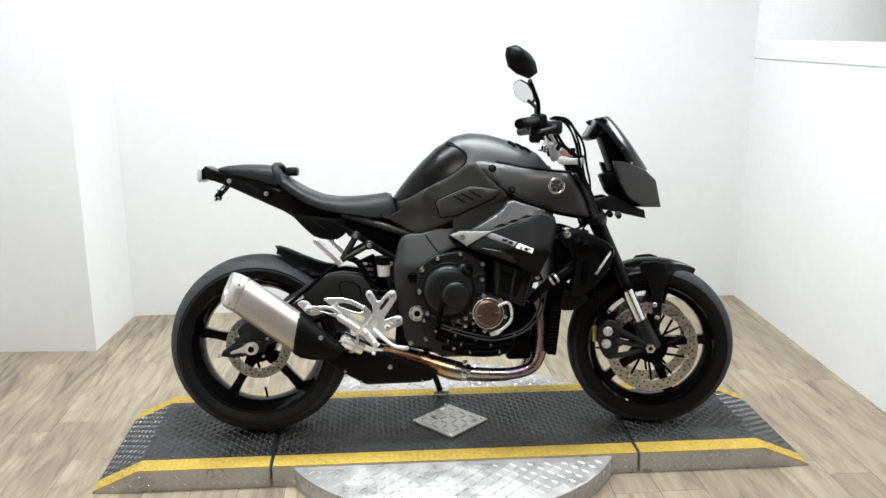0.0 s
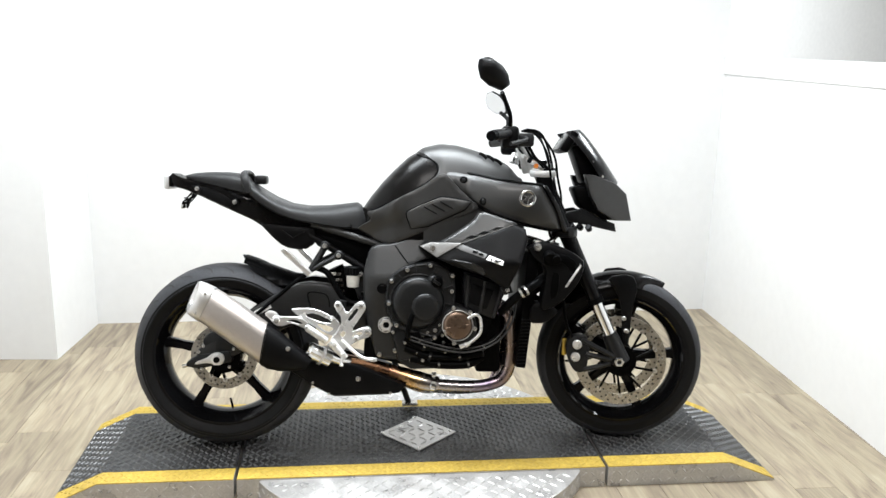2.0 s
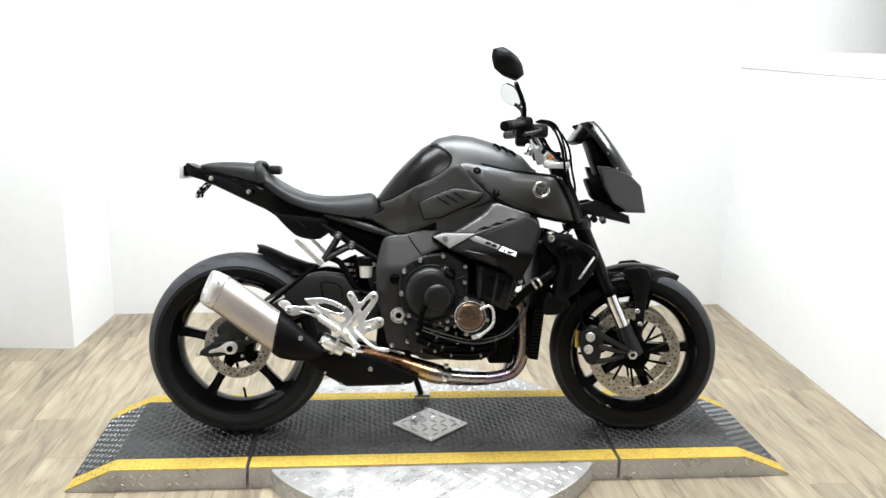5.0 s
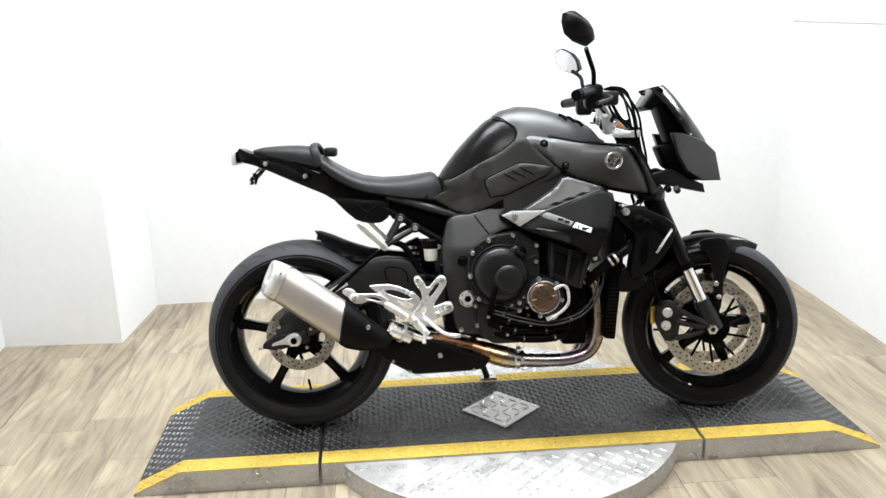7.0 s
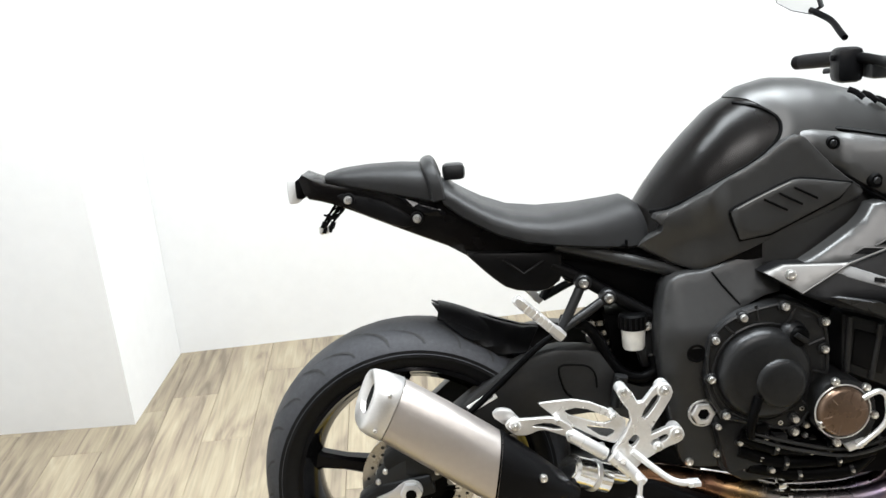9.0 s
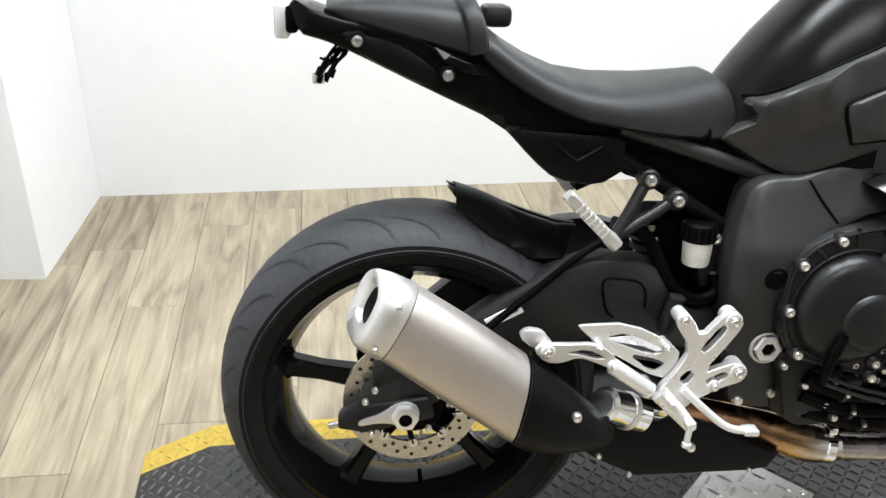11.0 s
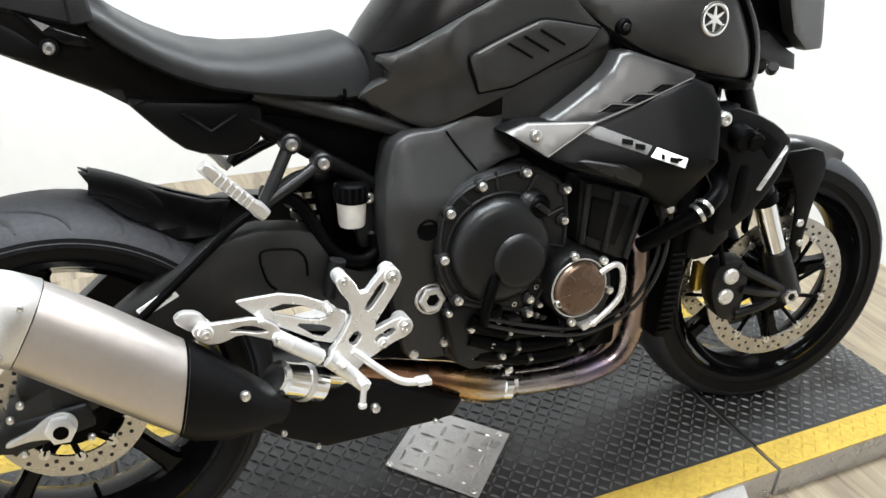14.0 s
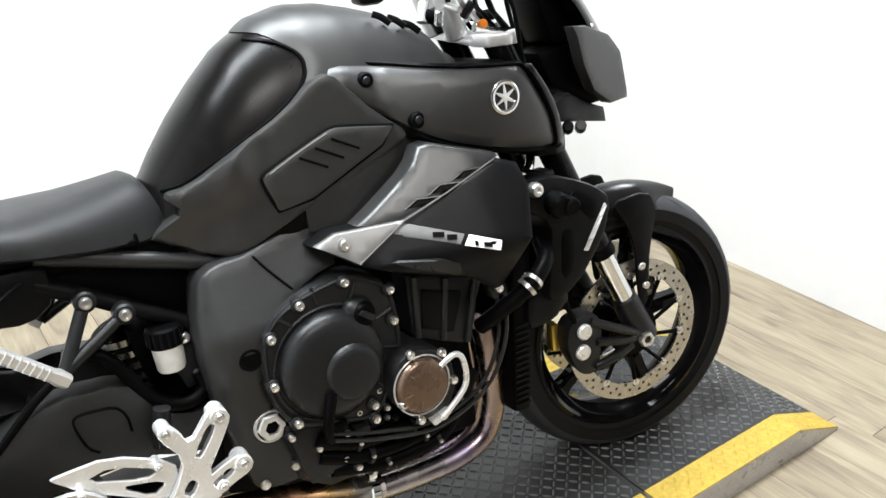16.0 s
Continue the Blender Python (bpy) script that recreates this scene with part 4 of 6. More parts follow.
# ---- frame and engine ----
def frame_w(x, z):
    return 0.168 - 0.36 * max(0.0, z - 0.585) + 0.17 * min(0.0, z - 0.55) - 2.2 * max(0.0, 0.54 - x) ** 1.5 + 0.024 * max(0.0, (x - 0.64) / 0.25)


FRAME = [(0.520, 0.675), (0.548, 0.690), (0.603, 0.692), (0.682, 0.724), (0.80, 0.781), (0.877, 0.818), (0.93, 0.80), (0.90, 0.745), (0.842, 0.722), (0.726, 0.705), (0.692, 0.688), (0.738, 0.650), (0.684, 0.637), (0.627, 0.602), (0.592, 0.559), (0.580, 0.503), (0.588, 0.433), (0.613, 0.356), (0.634, 0.297), (0.575, 0.300), (0.543, 0.309), (0.53, 0.354), (0.504, 0.478), (0.498, 0.572), (0.506, 0.624)]
frame_ob = panel("main_frame", FRAME, frame_w, FRAME_PAINT, moto, "matt black aluminium main frame", thick=0.05, edge=0.006, step=0.014, rounded=1)
tube("frame_seam", [(0.606, -frame_w(0.606, 0.688) + 0.001, 0.688), (0.622, -frame_w(0.622, 0.664) - 0.0004, 0.664), (0.650, -frame_w(0.65, 0.628) + 0.001, 0.628)], 0.0022, DARK, frame_ob, "", 6)
bm = bmesh.new()
lathe_into(bm, [(0.0, 0.008), (0.011, 0.008), (0.0125, -0.001), (0.017, -0.002), (0.0185, 0.002)], (0.563, -frame_w(0.563, 0.546), 0.546), 24)
part("frame_plug", bm, DARK, frame_ob)
cyl("plug_cap", (0.563, -0.13, 0.546), (0.563, -frame_w(0.563, 0.546) - 0.0005, 0.546), 0.0165, DARK, frame_ob, "", 20, bevel=0.001)
# swingarm pivot nut
bm = bmesh.new()
lathe_into(bm, [(0.0275, 0.008), (0.0275, 0.001), (0.026, -0.001), (0.0235, -0.0015)], (0.577, -frame_w(0.577, 0.422) - 0.004, 0.422), 28)
lathe_into(bm, [(0.012, 0.02), (0.012, -0.008), (0.0145, -0.009), (0.021, -0.008), (0.0235, -0.005), (0.0235, 0.004)], (0.577, -frame_w(0.577, 0.422) - 0.004, 0.422), 6)
part("pivot_nut", bm, ALU_BLANK, frame_ob, "bright swingarm pivot nut")
cyl("pivot_bolt", (0.577, -0.12, 0.422), (0.577, -0.154, 0.422), 0.0115, DARK, frame_ob, "", 6)
for x, z in ((0.608, 0.331), (0.555, 0.317)):
    bolt(frame_ob, x, -frame_w(x, z) - 0.001, z, 0.0085)

# upper duct and dark triangular cover
def cover_w(x, z):
    """The cover leans outwards to the front and below, and turns in again at its foot."""
    return 0.207 + 0.3 * (x - 0.8) - 0.25 * max(0.0, x - 0.95) - 0.5 * (max(z, 0.64) - 0.69) - 0.6 * max(0.0, 0.64 - z)


def duct_w(x, z):
    """Slopes up and inwards from the cover's upper edge."""
    edge = 0.7035 + 0.34 * (x - 0.824)
    return cover_w(x, edge) - 0.005 - 0.45 * (z - edge)


duct = panel("duct_panel", [(0.742, 0.695), (0.80, 0.730), (0.862, 0.772), (0.886, 0.808), (0.95, 0.787), (1.01, 0.768), (0.99, 0.756), (0.90, 0.727), (0.82, 0.698)], duct_w, PAINT, moto, "grey panel above the side cover", thick=0.03, edge=0.006, step=0.014)
# slots are not cut: dark sheets on the panel give their shade, fins their edges
for k in range(3):
    x, z = 0.834 + 0.041 * k, 0.7165 + 0.0142 * k
    panel("duct_slot_shade", [(x, z), (x + 0.020, z + 0.010), (x + 0.064, z + 0.007), (x + 0.041, z - 0.001)], lambda x, z: duct_w(x, z) + 0.0015, DARK, duct, thick=0.004, edge=0.001, step=0.02, rounded=0)
    tube("duct_fin", [(px, -duct_w(px, pz) - 0.002, pz) for px, pz in ((x - 0.003, z - 0.001), (x + 0.019, z + 0.011), (x + 0.065, z + 0.0085))], 0.0016, PAINT, duct, "", 6, False)
COVER = [(0.684, 0.689), (0.718, 0.7035), (0.822, 0.7045), (0.90, 0.731), (0.992, 0.764), (1.030, 0.750), (1.036, 0.714), (1.010, 0.64), (0.974, 0.545), (0.910, 0.59), (0.810, 0.622), (0.742, 0.650)]
cover = panel("side_cover", COVER, cover_w, PLASTIC, moto, "dark grey triangular side cover", thick=0.03, edge=0.007, step=0.016, rounded=0)
panel("cover_accent", [(0.687, 0.689), (0.720, 0.702), (0.826, 0.703), (0.740, 0.655)], lambda x, z: cover_w(x, z) + 0.004, SILVER_PAINT, cover, "silver painted corner", thick=0.006, edge=0.003, step=0.014, rounded=0)
bolt(cover, 0.727, -cover_w(0.727, 0.686) - 0.006, 0.686, 0.0095)
panel("cover_stripe", [(0.808, 0.695), (0.824, 0.6985), (0.908, 0.6665), (0.897, 0.6535), (0.795, 0.6865)], lambda x, z: cover_w(x, z) + 0.0015, GREY_PRINT, cover, "grey stripe", thick=0.002, edge=0.002, step=0.02, rounded=0, both=False)
panel("cover_badge", [(0.897, 0.6525), (0.909, 0.6665), (0.954, 0.6495), (0.949, 0.6345)], lambda x, z: cover_w(x, z) + 0.002, WHITE_PRINT, cover, "white badge", thick=0.002, edge=0.0015, step=0.02, rounded=0, both=False)
for x, z, dx in ((0.913, 0.654, 0.002), (0.929, 0.649, 0.006), (0.863, 0.676, 0.008), (0.881, 0.669, 0.007)):
    panel("badge_bar", [(x - dx, z - 0.003), (x - dx + 0.002, z + 0.004), (x + dx + 0.002, z + 0.0015), (x + dx, z - 0.0055)], lambda x, z: cover_w(x, z) + 0.0045, DARK, cover, "", thick=0.001, edge=0.0005, step=0.02, rounded=0, both=False)
panel("cover_recess", [(0.772, 0.654), (0.880, 0.637), (0.905, 0.593), (0.83, 0.626)], lambda x, z: cover_w(x, z) + 0.0035, ENGINE, cover, "", thick=0.004, edge=0.003, step=0.02)
tube("cover_edge", [(px, -cover_w(px, pz) - out, pz) for px, pz, out in ((0.740, 0.655, 0.004), (0.824, 0.7035, 0.004), (0.90, 0.7305, 0.001), (0.990, 0.7635, 0.001))], 0.0014, SILVER_PAINT, cover, "bright edge line", 6, False)

# near-black, so the shade in the gaps round the covers is in its colour
slab("crankcase", [(0.50, 0.31), (0.52, 0.58), (0.62, 0.62), (0.80, 0.66), (0.97, 0.66), (0.97, 0.52), (0.93, 0.40), (0.92, 0.31), (0.86, 0.275), (0.66, 0.27)], -0.112, 0.112, DARK, moto, "black engine block, darkened for the shade in its gaps", 0.01)
CLUTCH = [(0.574, 0.517), (0.580, 0.575), (0.612, 0.607), (0.655, 0.625), (0.735, 0.638), (0.800, 0.603), (0.808, 0.55), (0.806, 0.465), (0.775, 0.42), (0.745, 0.378), (0.69, 0.39), (0.606, 0.415), (0.577, 0.47)]
clutch = panel("clutch_cover", CLUTCH, 0.150, ENGINE, moto, "black clutch cover with bright bolts", thick=0.07, edge=0.008, step=0.02, rounded=1)
clutch.location.y = -0.024


def dome(name, x, z, r, y0, y1, mat, parent, label="", edge=0.012, seg=40):
    bm = bmesh.new()
    lathe_into(bm, [(0.0, y1), (r - edge * 2, y1 + 0.0005), (r - edge, y1 + edge * 0.25), (r - edge * 0.3, y1 + edge * 0.7), (r, y1 + edge * 1.6), (r + 0.002, y0)], (x, 0, z), seg)
    return part(name, bm, mat, parent, label, 50)


rim = [Vector((p.x, -0.1505, p.y)) for p in chaikin([Vector((0.69 + (q[0] - 0.69) * 0.95, 0.52 + (q[1] - 0.52) * 0.95)) for q in CLUTCH], 2)]
tube("cover_lip", rim + rim[:1], 0.0035, ENGINE, clutch, "raised lip", 6, False)
arc = [Vector((0.683 + 0.093 * math.cos(radians(a)), -0.1505, 0.502 + 0.093 * math.sin(radians(a)))) for a in range(70, 300, 10)]
tube("dome_lip", arc, 0.003, ENGINE, clutch, "", 6, False)
dome("clutch_dome", 0.683, 0.502, 0.086, -0.145, -0.178, ENGINE, clutch, "raised round clutch dome", 0.014)
dome("clutch_disc", 0.706, 0.488, 0.047, -0.17, -0.188, ENGINE, clutch, "", 0.008)
dome("filler_boss", 0.737, 0.568, 0.028, -0.145, -0.172, ENGINE, clutch)
dome("filler_cap", 0.742, 0.570, 0.018, -0.165, -0.1755, DARK, clutch, "black oil filler cap", 0.004)
slab("filler_grip", [(0.728, 0.575), (0.736, 0.581), (0.757, 0.566), (0.749, 0.559)], -0.181, -0.174, ENGINE, clutch, "", 0.002)
for a in (20, 62, 100, -15, -50, 135):
    u = Vector((math.cos(radians(a)), 0, math.sin(radians(a))))
    p = Vector((0.69, -0.151, 0.52))
    tube("cover_rib", [p + u * 0.082, p + u * 0.112], 0.003, ENGINE, clutch, "", 6, False)
for x, z in ((0.722, 0.625), (0.795, 0.591), (0.794, 0.539), (0.794, 0.47), (0.739, 0.409), (0.738, 0.384), (0.611, 0.426), (0.585, 0.498), (0.594, 0.572), (0.646, 0.610)):
    cyl("bolt_boss", (x, -0.14, z), (x, -0.1565, z), 0.0115, ENGINE, clutch, "", 14, bevel=0.002)
    bolt(clutch, x, -0.158, z, 0.0075)

# starter and sensor lead
tube("sensor_lead", [(0.664, -0.202, 0.465), (0.655, -0.205, 0.44), (0.648, -0.202, 0.405), (0.652, -0.195, 0.385)], lambda t: 0.0095 - 0.002 * t, DARK, moto, "", 12)
# bronze pump cover
PUMP = [(0.763, 0.44), (0.772, 0.478), (0.805, 0.495), (0.85, 0.482), (0.873, 0.452), (0.878, 0.41), (0.86, 0.375), (0.825, 0.363), (0.79, 0.374), (0.768, 0.403)]
pump = panel("generator_cover", PUMP, 0.214, ENGINE, moto, "black generator cover ring", thick=0.09, edge=0.008, step=0.02, both=True)
ring_c = [Vector((0.812 + 0.0505 * math.cos(radians(a)), -0.214, 0.43 + 0.0505 * math.sin(radians(a)))) for a in range(0, 361, 12)]
tube("cover_ring", ring_c, 0.0017, ALU_BLANK, pump, "bright rim", 6, False)
dome("bronze_cap", 0.812, 0.43, 0.047, -0.209, -0.226, BRONZE, pump, "bronze brown cap", 0.007)
for a in range(10, 370, 60):
    u = Vector((math.cos(radians(a)), 0, math.sin(radians(a))))
    p = Vector((0.812, -0.2255, 0.43))
    tube("cap_rib", [p + u * 0.024, p + u * 0.04], 0.0012, BRONZE, pump, "", 6, False)
for x, z in ((0.797, 0.489), (0.853, 0.474), (0.772, 0.41), (0.868, 0.42), (0.80, 0.372), (0.842, 0.365)):
    bolt(pump, x, -0.217, z, 0.0075)
tube("cooling_pipe", [(0.845, -0.222, 0.455), (0.87, -0.226, 0.468), (0.885, -0.226, 0.455), (0.888, -0.224, 0.415), (0.872, -0.222, 0.39), (0.835, -0.22, 0.362)], 0.0052, ALU, moto, "bright cooling pipe", 10)
slab("pipe_flange", [(0.815, 0.366), (0.85, 0.378), (0.856, 0.366), (0.822, 0.353)], -0.222, -0.2, ALU, moto, "", 0.003)
# cylinder block with ribs and throttle bodies
slab("cylinder_block", [(0.835, 0.60), (0.985, 0.55), (0.935, 0.44), (0.835, 0.485)], -0.158, 0.158, ENGINE, moto, "black cylinder block", 0.01)
for k in range(3):
    p = Vector((0.85 + 0.058 * k, -0.16, 0.59 - 0.019 * k))
    tube("block_rib", [p, p + Vector((-0.006 - 0.012 * k, 0, -0.105))], 0.0058, FRAME_PAINT, moto, "", 8, False)
slab("block_window", [(0.860, 0.566), (0.938, 0.540), (0.912, 0.472), (0.853, 0.498)], -0.1615, -0.15, PLASTIC, moto, "", 0.004)
slab("sump", [(0.60, 0.34), (0.90, 0.36), (0.915, 0.31), (0.87, 0.27), (0.66, 0.265), (0.61, 0.30)], -0.135, 0.135, ENGINE, moto, "black oil sump", 0.012)
for pts, r in (([(0.64, -0.165, 0.38), (0.70, -0.17, 0.352), (0.80, -0.17, 0.345), (0.90, -0.16, 0.35), (0.95, -0.14, 0.38)], 0.013),
               ([(0.64, -0.16, 0.345), (0.72, -0.165, 0.318), (0.82, -0.165, 0.315), (0.90, -0.155, 0.325)], 0.012),
               ([(0.66, -0.15, 0.31), (0.75, -0.155, 0.288), (0.85, -0.155, 0.288), (0.90, -0.14, 0.31)], 0.014)):
    tube("coolant_hose", pts, r, DARK, moto, "black rubber hose", 12)
for x, z in ((0.625, 0.385), (0.63, 0.34), (0.66, 0.345), (0.70, 0.385), (0.73, 0.372), (0.77, 0.362), (0.66, 0.30), (0.71, 0.288), (0.745, 0.40), (0.79, 0.35)):
    bolt(moto, x, -0.142 if z < 0.36 else -0.152, z, 0.0062)
for k, (x, z) in enumerate(((0.755, 0.425), (0.765, 0.39), (0.715, 0.40), (0.69, 0.372), (0.735, 0.345), (0.775, 0.335), (0.81, 0.345), (0.845, 0.34), (0.68, 0.33), (0.70, 0.305), (0.64, 0.365), (0.60, 0.40))):
    cyl("boss", (x, -0.11, z), (x, -0.168, z), 0.0085, ENGINE, moto, "", 12, bevel=0.002)
    bolt(moto, x, -0.17, z, 0.0058)
for k in range(3):
    x, z = 0.665 + 0.035 * k, 0.395 - 0.022 * k
    bm = bmesh.new()
    box(bm, x, x + 0.024, -0.186, -0.16, z - 0.008, z + 0.008, 0.003)
    part("wiring_plug", bm, (DARK, ENGINE, DARK)[k], moto)
slab("gear_cover", [(0.59, 0.42), (0.66, 0.42), (0.70, 0.38), (0.69, 0.31), (0.62, 0.30)], -0.163, -0.11, ENGINE, moto, "", 0.008)
bm = bmesh.new()
tube_into(bm, [(0.655, -0.178, 0.388), (0.74, -0.188, 0.363), (0.83, -0.195, 0.348), (0.93, -0.19, 0.372), (0.985, -0.18, 0.44), (0.995, -0.175, 0.52)], 0.0036, 8)
part("cable", bm, FRAME_PAINT, moto, "black cable")
bm = bmesh.new()
tube_into(bm, [(0.655, -0.182, 0.378), (0.74, -0.192, 0.352), (0.84, -0.2, 0.338), (0.94, -0.195, 0.368), (0.998, -0.185, 0.44), (1.01, -0.178, 0.53)], 0.0036, 8)
part("cable", bm, FRAME_PAINT, moto)

for (x, y, z), (dx, dz) in (((0.70, -0.17, 0.352), (0.008, -0.002)), ((0.80, -0.17, 0.345), (0.008, 0.0)), ((0.90, -0.16, 0.35), (0.007, 0.003)), ((0.72, -0.165, 0.318), (0.008, -0.002)), ((0.82, -0.165, 0.315), (0.008, 0.001)), ((0.75, -0.155, 0.288), (0.008, 0.0)), ((0.85, -0.155, 0.288), (0.008, 0.001))):
    cyl("hose_clamp", (x, y, z), (x + dx, y, z + dz), 0.0158, ENGINE, moto, "dark hose clamp", 18, bevel=0.001)
    bolt(moto, x + dx / 2, y - 0.017, z + 0.003, 0.0036)
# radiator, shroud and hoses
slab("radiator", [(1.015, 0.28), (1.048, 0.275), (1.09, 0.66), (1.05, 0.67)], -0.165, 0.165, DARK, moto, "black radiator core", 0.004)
for k in range(14):
    z = 0.29 + 0.0115 * k
    x = 1.018 + 0.09 * (z - 0.28)
    bm = bmesh.new()
    box(bm, x, x + 0.03, -0.168, -0.16, z, z + 0.004)
    part("fin", bm, PLASTIC, moto, "", 0)
SHROUD = [(1.045, 0.69), (1.10, 0.708), (1.15, 0.694), (1.205, 0.668), (1.238, 0.638), (1.218, 0.57), (1.15, 0.492), (1.087, 0.474), (1.10, 0.56), (1.108, 0.62), (1.06, 0.655)]
shroud = panel("radiator_shroud", SHROUD, lambda x, z: 0.198 + 0.06 * (x - 1.1), PLASTIC, moto, "black plastic radiator shroud", thick=0.05, edge=0.009, step=0.016)
# no hollows here: dark plates laid on top stand for the shade in them
panel("shroud_recess_shade", [(1.115, 0.672), (1.165, 0.668), (1.21, 0.64), (1.195, 0.60), (1.165, 0.635), (1.13, 0.645)], lambda x, z: 0.2015 + 0.06 * (x - 1.1), DARK, shroud, "", thick=0.003, edge=0.004, step=0.02)
panel("shroud_recess_shade", [(1.125, 0.61), (1.15, 0.605), (1.148, 0.53), (1.118, 0.51)], lambda x, z: 0.2015 + 0.06 * (x - 1.1), DARK, shroud, "", thick=0.003, edge=0.004, step=0.02)
panel("shroud_accent", [(1.168, 0.558), (1.176, 0.556), (1.222, 0.628), (1.218, 0.634)], lambda x, z: 0.203 + 0.06 * (x - 1.1), ALU, shroud, "silver accent strip", thick=0.004, edge=0.002, step=0.02, rounded=0)
panel("lower_shroud", [(1.06, 0.50), (1.12, 0.50), (1.16, 0.47), (1.115, 0.43), (1.055, 0.43)], 0.175, PLASTIC, moto, "", thick=0.06, edge=0.008, step=0.02)
cyl("shroud_boss", (1.115, -0.19, 0.66), (1.115, -0.222, 0.652), 0.022, DARK, shroud, "", 20, bevel=0.004)
cyl("shroud_boss", (1.135, -0.19, 0.655), (1.135, -0.226, 0.648), 0.016, DARK, shroud, "", 20, bevel=0.003)
bolt(shroud, 1.075, -0.203, 0.69, 0.013)
tube("radiator_hose", [(1.10, -0.17, 0.585), (1.07, -0.22, 0.572), (1.025, -0.235, 0.545), (0.985, -0.205, 0.505), (0.962, -0.165, 0.468)], 0.0145, DARK, moto, "thick black radiator hose", 16)
for p, q in (((1.034, -0.232, 0.551), (1.028, -0.2335, 0.547)), ((1.022, -0.234, 0.543), (1.016, -0.233, 0.539))):
    cyl("hose_clip", p, q, 0.0185, BOLT, moto, "bright hose clip", 20)
slab("radiator_bracket", [(0.955, 0.555), (0.985, 0.565), (0.995, 0.54), (0.965, 0.53)], -0.215, -0.195, ENGINE, moto, "", 0.003)
bolt(moto, 0.974, -0.217, 0.549, 0.008)
tube("steering_hose", [(1.05, -0.10, 0.70), (1.09, -0.12, 0.69), (1.13, -0.11, 0.70), (1.16, -0.08, 0.72)], 0.009, CHROME, moto, "", 10)
for k in range(4):
    bm = bmesh.new()
    box(bm, 1.045 + 0.03 * k, 1.068 + 0.03 * k, -0.15, -0.11, 0.688 - 0.004 * k, 0.712 - 0.004 * k, 0.004)
    part("connector", bm, (DARK, BOLT, DARK, ENGINE)[k], moto)

# ---- exhaust ----
# dark block, added so that the inner header pipes stay hidden
slab("pipe_blocker", [(0.885, 0.25), (0.968, 0.25), (0.972, 0.46), (0.885, 0.46)], -0.108, 0.108, DARK, moto, "black block added to hide the inner header pipes", 0.01)
for y, dx in ((-0.115, 0.0), (-0.04, 0.006), (0.04, 0.006), (0.115, 0.0)):
    tube("header_pipe", [(0.955, y, 0.47), (0.99 + dx, y, 0.455), (1.0 + dx, y, 0.40), (1.004 + dx, y * 0.98, 0.30), (0.98 + dx, y * 0.95, 0.232 - 0.25 * (y + 0.115)), (0.92, y * 0.95, 0.205 - 0.25 * (y + 0.115)), (0.84, y * 0.92, 0.200 - 0.25 * (y + 0.115)), (0.74, y * 0.9, 0.206 - 0.25 * (y + 0.115))], 0.0215, EXHAUST, moto, "heat-tinted steel header pipe", 16)
tube("collector", [(0.76, -0.10, 0.206), (0.72, -0.098, 0.209), (0.67, -0.092, 0.222), (0.60, -0.085, 0.245), (0.52, -0.09, 0.268), (0.44, -0.10, 0.285)], lambda t: 0.026 + 0.009 * math.sin(math.pi * min(1, t * 1.6)), EXHAUST, moto, "brown heat-tinted collector pipe", 18)
cyl("exhaust_clamp", (0.748, -0.104, 0.205), (0.728, -0.104, 0.209), 0.0295, CHROME, moto, "bright exhaust clamp", 20, bevel=0.003)
slab("clamp_lug", [(0.734, 0.235), (0.75, 0.236), (0.75, 0.25), (0.734, 0.25)], -0.118, -0.098, CHROME, moto, "", 0.003)
tube("muffler_pipe", [(0.46, -0.10, 0.285), (0.42, -0.12, 0.296), (0.375, -0.15, 0.322)], 0.02, CHROME, moto, "bright steel link pipe", 16)
joint = tube("pipe_joint", [(0.392, -0.148, 0.304), (0.384, -0.150, 0.308), (0.352, -0.160, 0.324), (0.330, -0.170, 0.336), (0.312, -0.180, 0.348)], lambda t: 0.022 if t < 0.12 or t > 0.9 else 0.0285, CHROME, moto, "bright round exhaust joint", 22)
tube("joint_band", [(0.366, -0.1555, 0.317), (0.358, -0.158, 0.321)], 0.0305, ALU_BLANK, joint, "", 22, False)
BELLY = [(0.227, 0.284), (0.27, 0.294), (0.40, 0.298), (0.486, 0.282), (0.645, 0.212), (0.625, 0.186), (0.60, 0.182), (0.40, 0.178), (0.33, 0.212)]
belly = panel("exhaust_cover", BELLY, 0.136, PLASTIC, moto, "black exhaust chamber cover", thick=0.06, edge=0.008, step=0.02, rounded=0)
slab("exhaust_chamber", [(0.26, 0.275), (0.45, 0.275), (0.60, 0.21), (0.60, 0.17), (0.40, 0.163), (0.33, 0.20)], -0.10, 0.10, FRAME_PAINT, moto, "dark exhaust chamber", 0.012)
for x, z in ((0.484, 0.236), (0.262, 0.272), (0.332, 0.223), (0.386, 0.186), (0.593, 0.186)):
    bolt(belly, x, -0.1385, z, 0.0085 if x == 0.484 else 0.005)

AX, NX = Vector((0.8, 0, -0.6)), Vector((0.6, 0, 0.8))


def muffler_ring(s, half_h, half_w, y, n0=0.412, slant=0.0, cut=0.0):
    ring = []
    for k in range(32):
        a = 2 * math.pi * k / 32
        c, d = math.cos(a), math.sin(a)
        h, w = math.copysign(abs(d) ** 0.7, d) * half_h, math.copysign(abs(c) ** 0.66, c) * half_w
        w *= 1 - 0.18 * abs(d) ** 3
        ring.append(AX * (s - slant * h - cut * w) + NX * (n0 + h) + Vector((0, y + w, 0)))
    return ring


